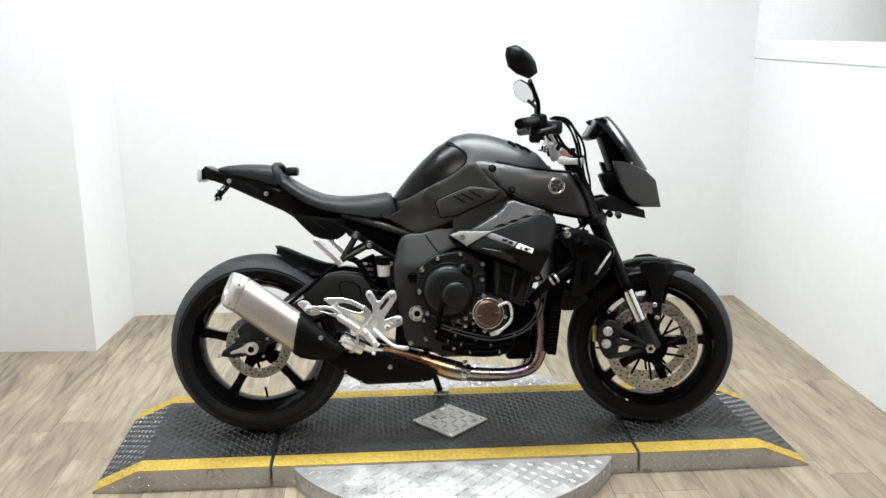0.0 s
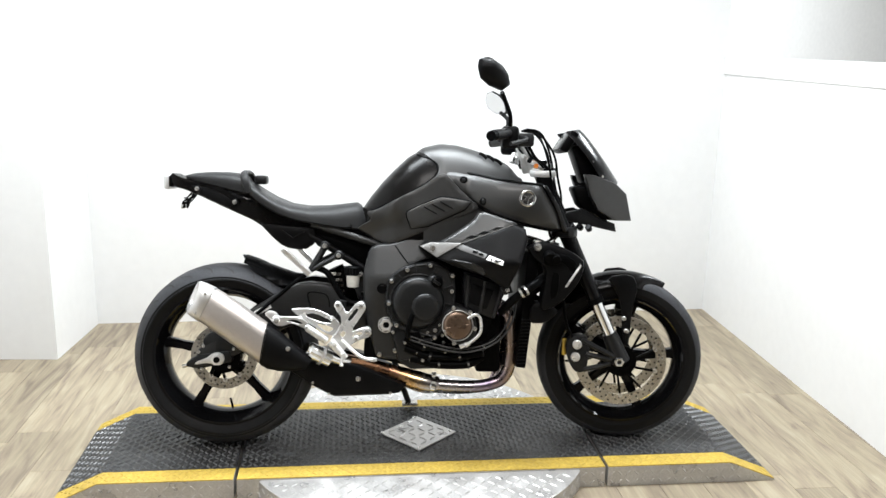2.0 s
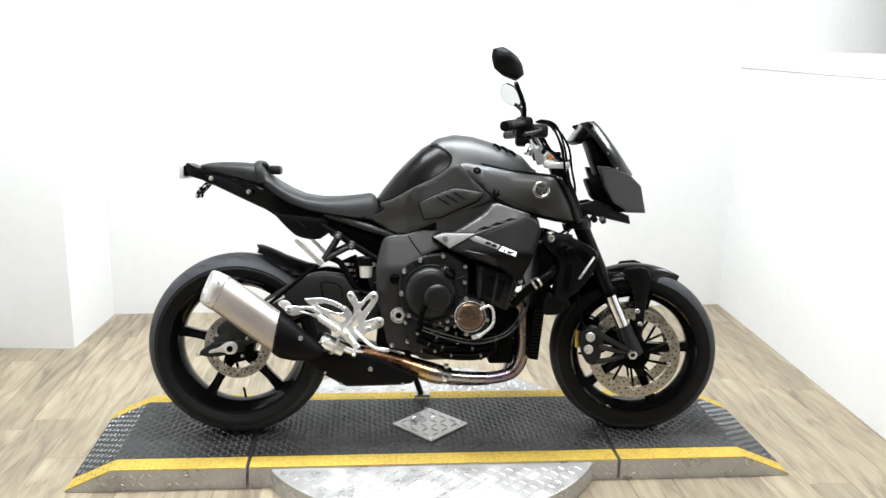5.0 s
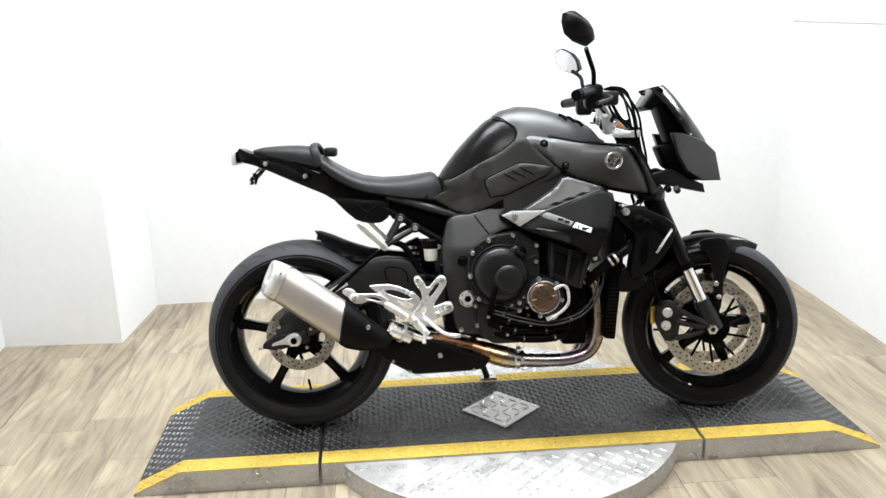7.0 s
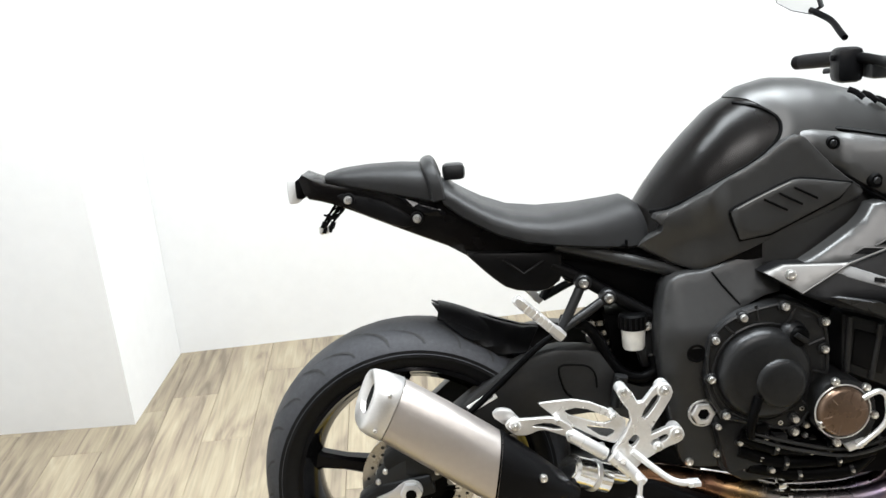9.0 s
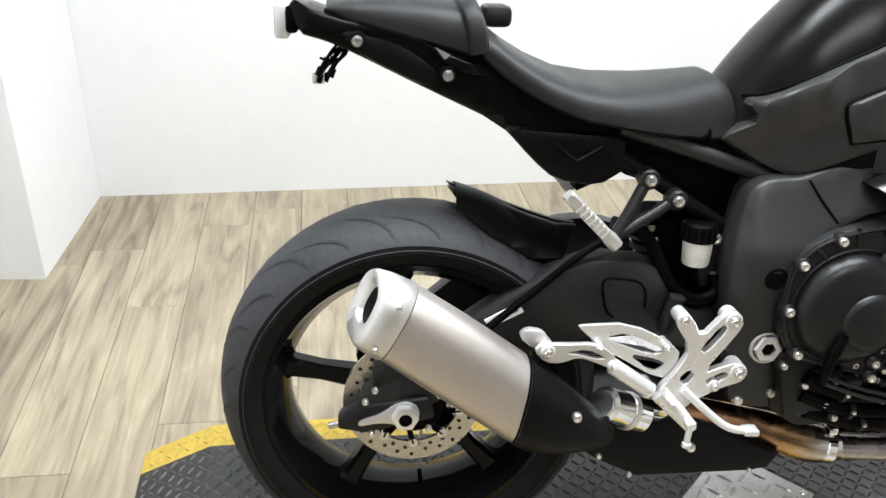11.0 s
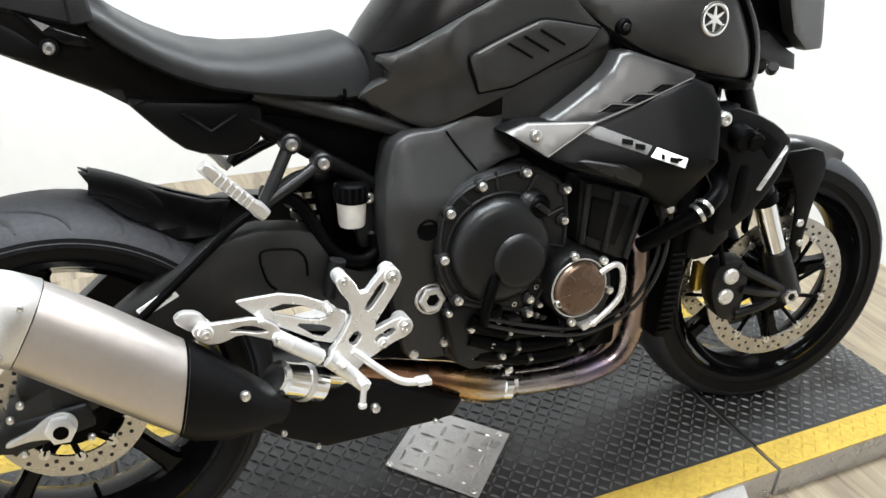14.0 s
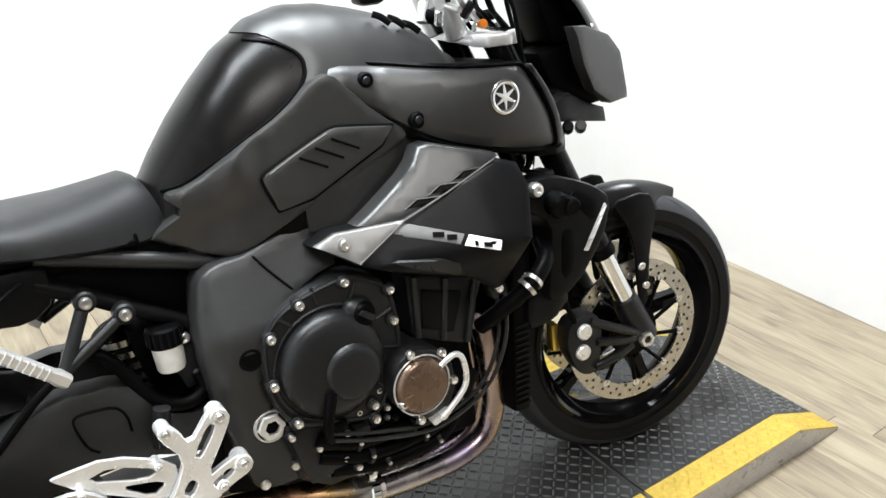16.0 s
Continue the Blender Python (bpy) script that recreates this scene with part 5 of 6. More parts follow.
muffler = part("muffler", loft_mesh([muffler_ring(s, h, w * 0.86, y + 0.004, n, sl) for s, h, w, y, n, sl in ((-0.305, 0.0585, 0.050, -0.196, 0.403, 0.16), (-0.294, 0.0592, 0.051, -0.196, 0.404, 0.17), (-0.21, 0.0605, 0.055, -0.196, 0.407, 0.3), (-0.078, 0.0605, 0.057, -0.196, 0.4095, 0.5))], False), TITAN, moto, "brushed steel silencer with black front shield", 60)
part("front_shield", loft_mesh([muffler_ring(s, h, w * 0.86, y + 0.004, n, sl) for s, h, w, y, n, sl in ((-0.082, 0.0625, 0.059, -0.196, 0.4095, 0.5), (-0.055, 0.061, 0.058, -0.195, 0.4105, 0.46), (-0.005, 0.050, 0.051, -0.194, 0.417, 0.32), (0.038, 0.035, 0.042, -0.192, 0.427, 0.15), (0.072, 0.019, 0.030, -0.188, 0.437, 0))]), PLASTIC, muffler, "matt black plastic shield", 60)
bm = loft_mesh([muffler_ring(s, 0.0612, 0.0492, -0.192, 0.4095, 0.5) for s in (-0.0865, -0.0825)], False)
part("shield_gap", bm, DARK, muffler, "", 60)
part("end_cap", loft_mesh([muffler_ring(s, h, w * 0.86, y + 0.004, n, sl, cut) for s, h, w, y, n, sl, cut in ((-0.3065, 0.0595, 0.051, -0.196, 0.403, 0.16, 0), (-0.308, 0.0605, 0.0518, -0.196, 0.403, 0.16, 0.02), (-0.338, 0.058, 0.050, -0.195, 0.398, 0.2, 0.15), (-0.353, 0.0545, 0.047, -0.195, 0.3955, 0.22, 0.3), (-0.359, 0.050, 0.043, -0.195, 0.395, 0.22, 0.35), (-0.359, 0.031, 0.026, -0.197, 0.402, 0.22, 0.35), (-0.348, 0.028, 0.023, -0.197, 0.402, 0.2, 0.35))], False), ALU_BLANK, muffler, "cast aluminium end cap", 60)
part("outlet", loft_mesh([muffler_ring(-0.348, 0.0285, 0.0235, -0.197, 0.402, 0.2, 0.35), muffler_ring(-0.315, 0.025, 0.022, -0.197, 0.402, 0.15, 0.3)]), DARK, muffler, "dark outlet", 60)
muffler.location = (0.002, 0.0, -0.011)
for s, n in ((-0.318, 0.366), (-0.330, 0.436)):
    q = AX * s + NX * n
    bolt(muffler, q.x, -0.236, q.z, 0.0045)
q = AX * -0.014 + NX * 0.450
bolt(muffler, q.x, -0.234, q.z, 0.0075)

# ---- swingarm, chain side hidden, rear brake ----
SWING = [(-0.045, 0.345), (0.03, 0.385), (0.12, 0.462), (0.217, 0.528), (0.30, 0.562), (0.392, 0.552), (0.42, 0.522), (0.45, 0.47), (0.57, 0.455), (0.585, 0.40), (0.47, 0.385), (0.40, 0.42), (0.27, 0.415), (0.16, 0.365), (0.06, 0.30), (-0.03, 0.275), (-0.065, 0.29)]
swing = panel("swingarm", SWING, lambda x, z: 0.119 - 0.14 * max(0, 0.50 - z) * min(1, max(0, x / 0.2)) - 0.02 * max(0, (x - 0.35) / 0.2), FRAME_PAINT, moto, "matt black aluminium swingarm", thick=0.035, edge=0.012, step=0.02)
recess = chaikin([Vector(p) for p in ((0.311, 0.521), (0.325, 0.530), (0.384, 0.521), (0.388, 0.452), (0.328, 0.459))], 2)
recess = [Vector((p.x, -0.1195 + 0.14 * max(0, 0.50 - p.y) + 0.02 * max(0, (p.x - 0.35) / 0.2), p.y)) for p in recess]
tube("swing_recess", recess[-6:] + recess[:10], 0.0022, DARK, swing, "", 6, False)
slab("warning_sticker", [(0.135, 0.461), (0.186, 0.490), (0.195, 0.475), (0.144, 0.448)], -0.1215, -0.118, WHITE_PRINT, swing, "white sticker with plain bars", 0)
for k in range(4):
    x, z = 0.146 + 0.0105 * k, 0.459 + 0.0065 * k
    slab("sticker_bar", [(x, z - 0.004), (x + 0.008, z + 0.001), (x + 0.009, z - 0.001), (x + 0.001, z - 0.006)], -0.1225, -0.1212, GREY_PRINT, swing, "", 0)
rear_axle_mount = cyl("rear_axle", (0.002, -0.13, 0.312), (0.002, 0.13, 0.312), 0.0125, STEEL, moto, "", 20)
rear_axle_mount.location = (0.014, 0.0, -0.009)
bm = bmesh.new()
lathe_into(bm, [(0.0095, 0.01), (0.0095, -0.008), (0.013, -0.0085), (0.021, -0.006), (0.0215, 0.006)], (0.002, -0.138, 0.312), 6)
axle_nut = part("axle_nut", bm, ALU, rear_axle_mount, "bright axle nut")
cyl("axle_bore", (0.002, -0.12, 0.312), (0.002, -0.1475, 0.312), 0.0105, DARK, axle_nut, "", 18)
bm = slab_mesh([(-0.072, 0.292), (-0.070, 0.302), (-0.035, 0.314), (-0.015, 0.330), (0.004, 0.335), (0.020, 0.328), (0.026, 0.312), (0.018, 0.294), (0.002, 0.289), (-0.018, 0.296), (-0.04, 0.298)], -0.131, -0.124, 0.002, 1)
part("chain_adjuster", bm, ALU_BLANK, rear_axle_mount, "aluminium axle plate")
slab("adjuster_block", [(-0.10, 0.302), (-0.06, 0.325), (0.04, 0.338), (0.05, 0.30), (-0.06, 0.276), (-0.105, 0.285)], -0.125, -0.085, ENGINE, rear_axle_mount, "", 0.006)
tube("adjuster_bolt", [(-0.075, -0.11, 0.292), (-0.118, -0.11, 0.283)], 0.0055, BOLT, rear_axle_mount, "", 10, False)
bm = slab_mesh([(-0.055, 0.37), (-0.02, 0.405), (0.05, 0.41), (0.075, 0.365), (0.05, 0.33), (-0.03, 0.335)], -0.118, -0.062, 0.008, 1)
part("rear_caliper", bm, ENGINE, rear_axle_mount, "black rear brake caliper")
for x, z in ((-0.045, 0.355), (-0.06, 0.335), (0.055, 0.345), (0.04, 0.285), (-0.05, 0.278), (0.06, 0.37)):
    bolt(rear_axle_mount, x, -0.127, z, 0.0055)
tube("brake_hose", [(0.06, -0.11, 0.39), (0.12, -0.125, 0.435), (0.2, -0.12, 0.50), (0.27, -0.115, 0.56), (0.31, -0.11, 0.585)], 0.006, DARK, moto, "black rear brake hose", 10)


# rear hugger
def arc_shell(c, r, a0, a1, half, drop, mat, name, label, front=False, n=18, thick=0.004, lift=0.0):
    rings = []
    for i in range(n + 1):
        q = i / n
        a = radians(a0 + (a1 - a0) * q)
        rr = r + lift * (q ** 2)
        hw = half * (0.75 + 0.25 * math.sin(math.pi * min(1, 0.15 + q))) * (min(1.0, 0.3 + 3.2 * q) if front else 1)
        row = []
        for sgn, rad in ((1, 0.0), (-1, -thick)):
            m = 11
            for k in range(m + 1):
                b = -1 + 2 * k / m
                b = b * sgn
                rr2 = rr + rad - drop * abs(b) ** 2.2
                row.append(Vector((c.x + rr2 * math.cos(a), b * hw, c.z + rr2 * math.sin(a))))
        rings.append(row)
    bm = loft_mesh(rings)
    if front:
        bm.transform(STEER)
    return part(name, bm, mat, moto, label, 50)


hugger = arc_shell(RW, 0.335, 28, 79, 0.07, 0.022, PLASTIC, "rear_hugger", "black plastic rear mudguard", lift=0.012)
panel("hugger_side", [(0.083, 0.643), (0.150, 0.620), (0.213, 0.596), (0.260, 0.580), (0.294, 0.576), (0.261, 0.543), (0.205, 0.543), (0.154, 0.577), (0.110, 0.609)], lambda x, z: min(0.078, 0.016 + 1.7 * max(0.0, 0.645 - 0.355 * (x - 0.083) - z)), PLASTIC, hugger, "faceted side of the mudguard", both=True, thick=0.010, edge=0.003, step=0.014, rounded=0)

# rearset: cut aluminium footrest plate, heel guard, silencer bracket and pedal
def windowed_plate(outer, windows, y0, y1, bevel=0.0012, rounded=1):
    """A flat plate with openings cut right through it and softened edges."""
    outer = chaikin([Vector(p) for p in outer], rounded)
    windows = [chaikin([Vector(p) for p in w], 1) for w in windows]
    pts, edges = [], []
    for loop in [outer] + windows:
        n = len(pts)
        pts += loop
        edges += [(n + k, n + (k + 1) % len(loop)) for k in range(len(loop))]
    vs, _, fs, *_ = delaunay_2d_cdt(pts, edges, [], 0, 1e-6)
    plate = bmesh.new()
    made = [plate.verts.new((v.x, y0, v.y)) for v in vs]
    for f in fs:
        c = sum((vs[i] for i in f), Vector((0, 0))) / len(f)
        if inside(c, outer) and not any(inside(c, w) for w in windows):
            plate.faces.new([made[i] for i in f])
    bmesh.ops.dissolve_limit(plate, angle_limit=0.01, verts=plate.verts[:], edges=plate.edges[:])
    ex = bmesh.ops.extrude_face_region(plate, geom=plate.faces[:])
    for g in ex["geom"]:
        if isinstance(g, bmesh.types.BMVert):
            g.co.y = y1
    bmesh.ops.recalc_face_normals(plate, faces=plate.faces[:])
    if bevel:
        rims = [e for e in plate.edges if len(e.link_faces) == 2 and e.calc_face_angle(0) > 1.2 and abs(e.verts[0].co.y - y1) < 1e-6 and abs(e.verts[1].co.y - y1) < 1e-6]
        bmesh.ops.bevel(plate, geom=rims, offset=bevel, segments=1, affect="EDGES", clamp_overlap=True)
    return plate


STAR = [(0.406, 0.489), (0.416, 0.507), (0.433, 0.495), (0.448, 0.464), (0.478, 0.500), (0.494, 0.507), (0.511, 0.490), (0.505, 0.472), (0.458, 0.404), (0.498, 0.419), (0.514, 0.422), (0.531, 0.405), (0.523, 0.389), (0.492, 0.379), (0.451, 0.357), (0.430, 0.337), (0.402, 0.361), (0.392, 0.378), (0.416, 0.405), (0.435, 0.446)]
STAR_WINDOWS = [[(0.478, 0.486), (0.488, 0.478), (0.458, 0.438), (0.449, 0.445)], [(0.495, 0.408), (0.501, 0.398), (0.469, 0.384), (0.464, 0.393)], [(0.422, 0.395), (0.437, 0.412), (0.447, 0.402), (0.434, 0.384)]]
rear_set = part("footrest_plate", windowed_plate(STAR, STAR_WINDOWS, -0.184, -0.196), ALU, moto, "silver aluminium footrest plate", 20)
HEEL = [(0.264, 0.478), (0.272, 0.481), (0.342, 0.483), (0.424, 0.443), (0.424, 0.398), (0.396, 0.388), (0.319, 0.434), (0.301, 0.441), (0.286, 0.458)]
HEEL_WINDOWS = [[(0.303, 0.459), (0.341, 0.467), (0.404, 0.437), (0.380, 0.430)], [(0.343, 0.433), (0.392, 0.422), (0.406, 0.413), (0.385, 0.400)]]
part("heel_guard", windowed_plate(HEEL, HEEL_WINDOWS, -0.177, -0.182), ALU, rear_set, "silver heel guard with two windows", 20)
BRACKET = [(0.199, 0.445), (0.209, 0.457), (0.24, 0.456), (0.292, 0.456), (0.318, 0.439), (0.327, 0.424), (0.321, 0.411), (0.294, 0.424), (0.267, 0.434), (0.24, 0.424), (0.217, 0.426)]
part("bracket", windowed_plate(BRACKET, [[(0.247, 0.442), (0.279, 0.447), (0.309, 0.432), (0.292, 0.431), (0.271, 0.438)]], -0.186, -0.194), ALU_BLANK, rear_set, "silver silencer bracket", 20)
slab("bracket_tab", [(0.176, 0.462), (0.19, 0.474), (0.214, 0.470), (0.228, 0.450), (0.205, 0.438)], -0.18, -0.165, ALU_BLANK, rear_set, "", 0.003, 1)
cyl("pivot_sleeve", (0.318, -0.192, 0.419), (0.383, -0.194, 0.375), 0.0125, ALU, rear_set, "round silver pivot sleeve", 20, bevel=0.002)
for x, z, r in ((0.494, 0.491, 0.0135), (0.418, 0.494, 0.011), (0.514, 0.406, 0.0135), (0.219, 0.445, 0.011), (0.319, 0.419, 0.009), (0.399, 0.449, 0.006), (0.378, 0.380, 0.009), (0.479, 0.383, 0.010), (0.297, 0.449, 0.0055)):
    bm = bmesh.new()
    cyl_into(bm, (x, -0.165, z), (x, -0.1985, z), r, 22, bevel=0.002)
    part("boss", bm, ALU, rear_set)
    bolt(rear_set, x, -0.2, z, r * 0.58)
bm = bmesh.new()
tube_into(bm, [(0.394, -0.198, 0.374), (0.424, -0.206, 0.345), (0.446, -0.212, 0.322)], lambda t: 0.0145 - 0.004 * t, 10, False, 0.8)
part("footrest_hinge", bm, ALU, rear_set, "silver footrest hinge")
cyl("hinge_pin", (0.408, -0.222, 0.372), (0.418, -0.192, 0.352), 0.005, BOLT, rear_set, "", 12)
tube("footrest", [(0.436, -0.205, 0.338), (0.438, -0.232, 0.333)], 0.0075, ALU, rear_set, "silver knurled footrest", 14, False)
tube("footrest_pin", [(0.437, -0.229, 0.338), (0.433, -0.232, 0.306)], 0.0048, ALU, rear_set, "", 10, False)
cyl("pin_tip", (0.4335, -0.2315, 0.308), (0.4325, -0.232, 0.299), 0.0068, ALU, rear_set, "", 12, bevel=0.002)
tube("brake_pedal", [(0.432, -0.196, 0.378), (0.462, -0.208, 0.352), (0.491, -0.218, 0.330), (0.512, -0.22, 0.321), (0.536, -0.22, 0.319)], 0.0062, ALU, rear_set, "silver brake pedal", 12)
bm = bmesh.new()
box(bm, 0.524, 0.548, -0.230, -0.208, 0.313, 0.323, 0.003)
part("pedal_pad", bm, ALU, rear_set)

# passenger footrest
for s in (-1, 1):
    tube("peg_bracket", [(0.370, s * 0.105, 0.682), (0.345, s * 0.12, 0.64), (0.322, s * 0.128, 0.60)], 0.0095, ENGINE, moto, "black footrest bracket", 10, False)
    tube("peg_bracket", [(0.416, s * 0.105, 0.650), (0.37, s * 0.12, 0.626), (0.322, s * 0.128, 0.60)], 0.009, ENGINE, moto, "", 10, False)
    for x, z in ((0.370, 0.683), (0.416, 0.651)):
        bm = bmesh.new()
        cyl_into(bm, (x, s * 0.09, z), (x, s * 0.118, z), 0.0155, 18, bevel=0.003)
        part("bracket_boss", bm, ENGINE, moto)
        if s < 0:
            bolt(moto, x, -0.119, z, 0.009)
    rings = []
    a, b = Vector((0.322, s * 0.14, 0.590)), Vector((0.236, s * 0.165, 0.676))
    d = (b - a).normalized()
    n1 = Vector((0.7, 0, 0.7))
    n1 = (n1 - d * n1.dot(d)).normalized()
    n2 = d.cross(n1)
    for t, w, h in ((0, 0.0095, 0.009), (0.12, 0.011, 0.010), (0.2, 0.009, 0.008), (0.85, 0.0095, 0.008), (0.97, 0.009, 0.009), (1.0, 0.007, 0.007)):
        rings.append([a.lerp(b, t) + n1 * (w * x) + n2 * (h * y) for x, y in ((-1, -0.6), (-0.6, -1), (0.6, -1), (1, -0.6), (1, 0.6), (0.6, 1), (-0.6, 1), (-1, 0.6))])
    peg = part("passenger_peg", loft_mesh(rings), ALU_BLANK, moto, "folded silver passenger footrest")
    for k in range(7):
        c = a.lerp(b, 0.27 + 0.085 * k) - n2 * s * -0.0075
        bm = bmesh.new()
        tube_into(bm, [c - n1 * 0.0085, c + n1 * 0.0085], 0.0016, 6, False)
        part("peg_rib", bm, ALU_BLANK, peg)
# brake fluid reservoir and hose
bm = bmesh.new()
lathe_into(bm, [(0.0, -0.03), (0.019, -0.03), (0.021, -0.026), (0.023, 0.006), (0.024, 0.01), (0.0, 0.01)], (0.464, -0.097, 0.573), 24, axis="z")
resv = part("fluid_reservoir", bm, WHITE_PLASTIC, moto, "white brake fluid reservoir")
bm = bmesh.new()
lathe_into(bm, [(0.0, 0.030), (0.0, 0.0), (0.026, 0.0), (0.0265, 0.026), (0.023, 0.030), (0.0, 0.030)], (0.464, -0.097, 0.583), 24, axis="z")
part("cap", bm, DARK, resv, "black ribbed screw cap")
for k in range(16):
    u = Vector((math.cos(k * math.pi / 8), math.sin(k * math.pi / 8), 0)) * 0.0262
    cyl("rib", Vector((0.464, -0.097, 0.586)) + u, Vector((0.464, -0.097, 0.607)) + u, 0.002, PLASTIC, resv, "", 6)
bolt(moto, 0.489, -0.105, 0.587, 0.0085)
tube("reservoir_hose", [(0.325, -0.10, 0.612), (0.37, -0.10, 0.597), (0.392, -0.105, 0.572), (0.415, -0.105, 0.528), (0.44, -0.105, 0.498), (0.475, -0.105, 0.486), (0.502, -0.10, 0.498), (0.50, -0.095, 0.525)], 0.0105, DARK, moto, "black rubber reservoir hose", 12)
slab("reservoir_bracket", [(0.475, 0.575), (0.505, 0.59), (0.51, 0.50), (0.48, 0.50), (0.47, 0.54)], -0.09, -0.07, ENGINE, moto, "", 0.004)
bolt(moto, 0.499, -0.093, 0.52, 0.0075)
tube("shock_body", [(0.40, 0.0, 0.60), (0.47, 0.0, 0.44)], 0.028, DARK, moto, "", 16, False)
for k in range(6):
    t = k / 6
    bm = bmesh.new()
    lathe_into(bm, [(0.028, -0.005), (0.038, -0.005), (0.038, 0.005), (0.028, 0.005), (0.028, -0.005)], (0.41 + 0.055 * t, 0.0, 0.58 - 0.12 * t), 20, axis="z")
    part("spring_coil", bm, STEEL, moto)
tube("master_cylinder", [(0.432, -0.125, 0.50), (0.42, -0.12, 0.44)], 0.013, ENGINE, moto, "", 12, False)
slab("inner_guard", [(0.42, 0.60), (0.50, 0.60), (0.53, 0.45), (0.45, 0.42)], -0.05, 0.05, DARK, moto, "", 0.004)

# side stand on the far side
tube("side_stand", [(0.60, 0.13, 0.27), (0.63, 0.19, 0.16), (0.665, 0.245, 0.056)], 0.0115, FRAME_PAINT, moto, "black side stand", 12, False)
bm = bmesh.new()
box(bm, 0.64, 0.70, 0.225, 0.275, 0.045, 0.056, 0.003)
part("stand_foot", bm, STEEL, moto)

# ---- front end ----
def fork_point(t, s, off=0.0):
    a, b = Vector((1.115, s * 0.103, 0.945)), Vector((1.405, s * 0.103, 0.300))
    return a.lerp(b, t) + Vector((off, 0, off * 0.45))


for s in (-1, 1):
    bm = bmesh.new()
    tube_into(bm, [fork_point(0.0, s), fork_point(0.3, s), fork_point(0.68, s)], 0.025, 20, False)
    bm.transform(STEER)
    leg = part("fork_tube", bm, GLOSS, moto, "black upper fork tube")
    bm = bmesh.new()
    tube_into(bm, [fork_point(0.67, s), fork_point(0.70, s)], 0.0275, 20, False)
    bm.transform(STEER)
    part("fork_seal", bm, DARK, leg)
    bm = bmesh.new()
    tube_into(bm, [fork_point(0.69, s), fork_point(0.88, s)], 0.0215, 20, False)
    bm.transform(STEER)
    part("stanchion", bm, CHROME, leg, "polished chrome stanchion")
    bm = bmesh.new()
    tube_into(bm, [fork_point(0.865, s), fork_point(0.9, s), fork_point(0.98, s), fork_point(1.02, s)], lambda t: 0.026 + 0.006 * t, 20, False)
    bm.transform(STEER)
    lower = part("fork_bottom", bm, ENGINE, leg, "black axle clamp")
    bm = bmesh.new()
    lathe_into(bm, [(0.009, 0.02), (0.009, -0.004), (0.012, -0.005), (0.0165, -0.004), (0.018, 0.006)], (AXLE.x, 0, AXLE.z), 6)
    bm.transform(STEER @ Matrix.Translation((0, -0.134, 0)) if s < 0 else STEER @ Matrix.Translation((0, 0.134, 0)) @ Matrix.Rotation(math.pi, 4, "X") @ Matrix.Translation((0, 0, -2 * AXLE.z)))
    part("axle_end", bm, BOLT, lower, "bright axle end")
    # caliper
    bm = slab_mesh([(1.222, 0.372), (1.262, 0.385), (1.292, 0.374), (1.298, 0.33), (1.29, 0.262), (1.27, 0.247), (1.245, 0.255), (1.225, 0.29), (1.215, 0.33)], s * 0.128, s * 0.082, 0.008, 1)
    bm.transform(STEER)
    caliper = part("front_caliper", bm, ENGINE, moto, "black radial brake caliper")
    for x, z in ((1.254, 0.350), (1.249, 0.306)):
        bm = bmesh.new()
        cyl_into(bm, (x, s * 0.12, z), (x, s * 0.136, z), 0.0165, 24, bevel=0.003)
        bm.transform(STEER)
        part("piston_cap", bm, ALU, caliper, "bright round piston cap")
    for (x0, z0), (x1, z1) in (((1.27, 0.368), (1.385, 0.308)), ((1.285, 0.318), (1.375, 0.298)), ((1.28, 0.262), (1.37, 0.285))):
        bm = bmesh.new()
        tube_into(bm, [(x0, s * 0.126, z0), ((x0 + x1) / 2, s * 0.13, (z0 + z1) / 2), (x1, s * 0.122, z1)], 0.0095, 8)
        bm.transform(STEER)
        part("caliper_bridge", bm, ENGINE, caliper)
    bm = bmesh.new()
    box(bm, 1.205, 1.222, s * 0.075 - 0.012, s * 0.075 + 0.012, 0.30, 0.36, 0.004)
    bm.transform(STEER)
    part("brake_pad", bm, GOLD, caliper, "gold pad spring")
    tube("front_brake_hose", [(1.235, s * 0.125, 0.375), (1.21, s * 0.13, 0.44), (1.20, s * 0.125, 0.52), (1.19, s * 0.11, 0.62), (1.16, s * 0.08, 0.72)], 0.0055, DARK, moto, "", 8, steer=True)
    # fender stay
    bm = slab_mesh([(1.35, 0.585), (1.44, 0.595), (1.462, 0.55), (1.444, 0.47), (1.44, 0.40), (1.434, 0.345), (1.420, 0.34), (1.412, 0.40), (1.408, 0.47), (1.39, 0.53)], s * 0.09, s * 0.08, 0.004, 1)
    bm.transform(STEER)
    part("fender_stay", bm, PLASTIC, moto, "black plastic fender stay")
    for x, z in ((1.415, 0.44), (1.425, 0.395)):
        bm = bmesh.new()
        cyl_into(bm, (x, s * 0.096, z), (x, s * 0.103, z), 0.0085, 12, bevel=0.002)
        bm.transform(STEER)
        part("stay_bolt", bm, BOLT, moto)
arc_shell(FW, 0.312, 60, 150, 0.074, 0.044, PAINT_DARK, "front_fender", "satin black front fender", True, 24, 0.004)

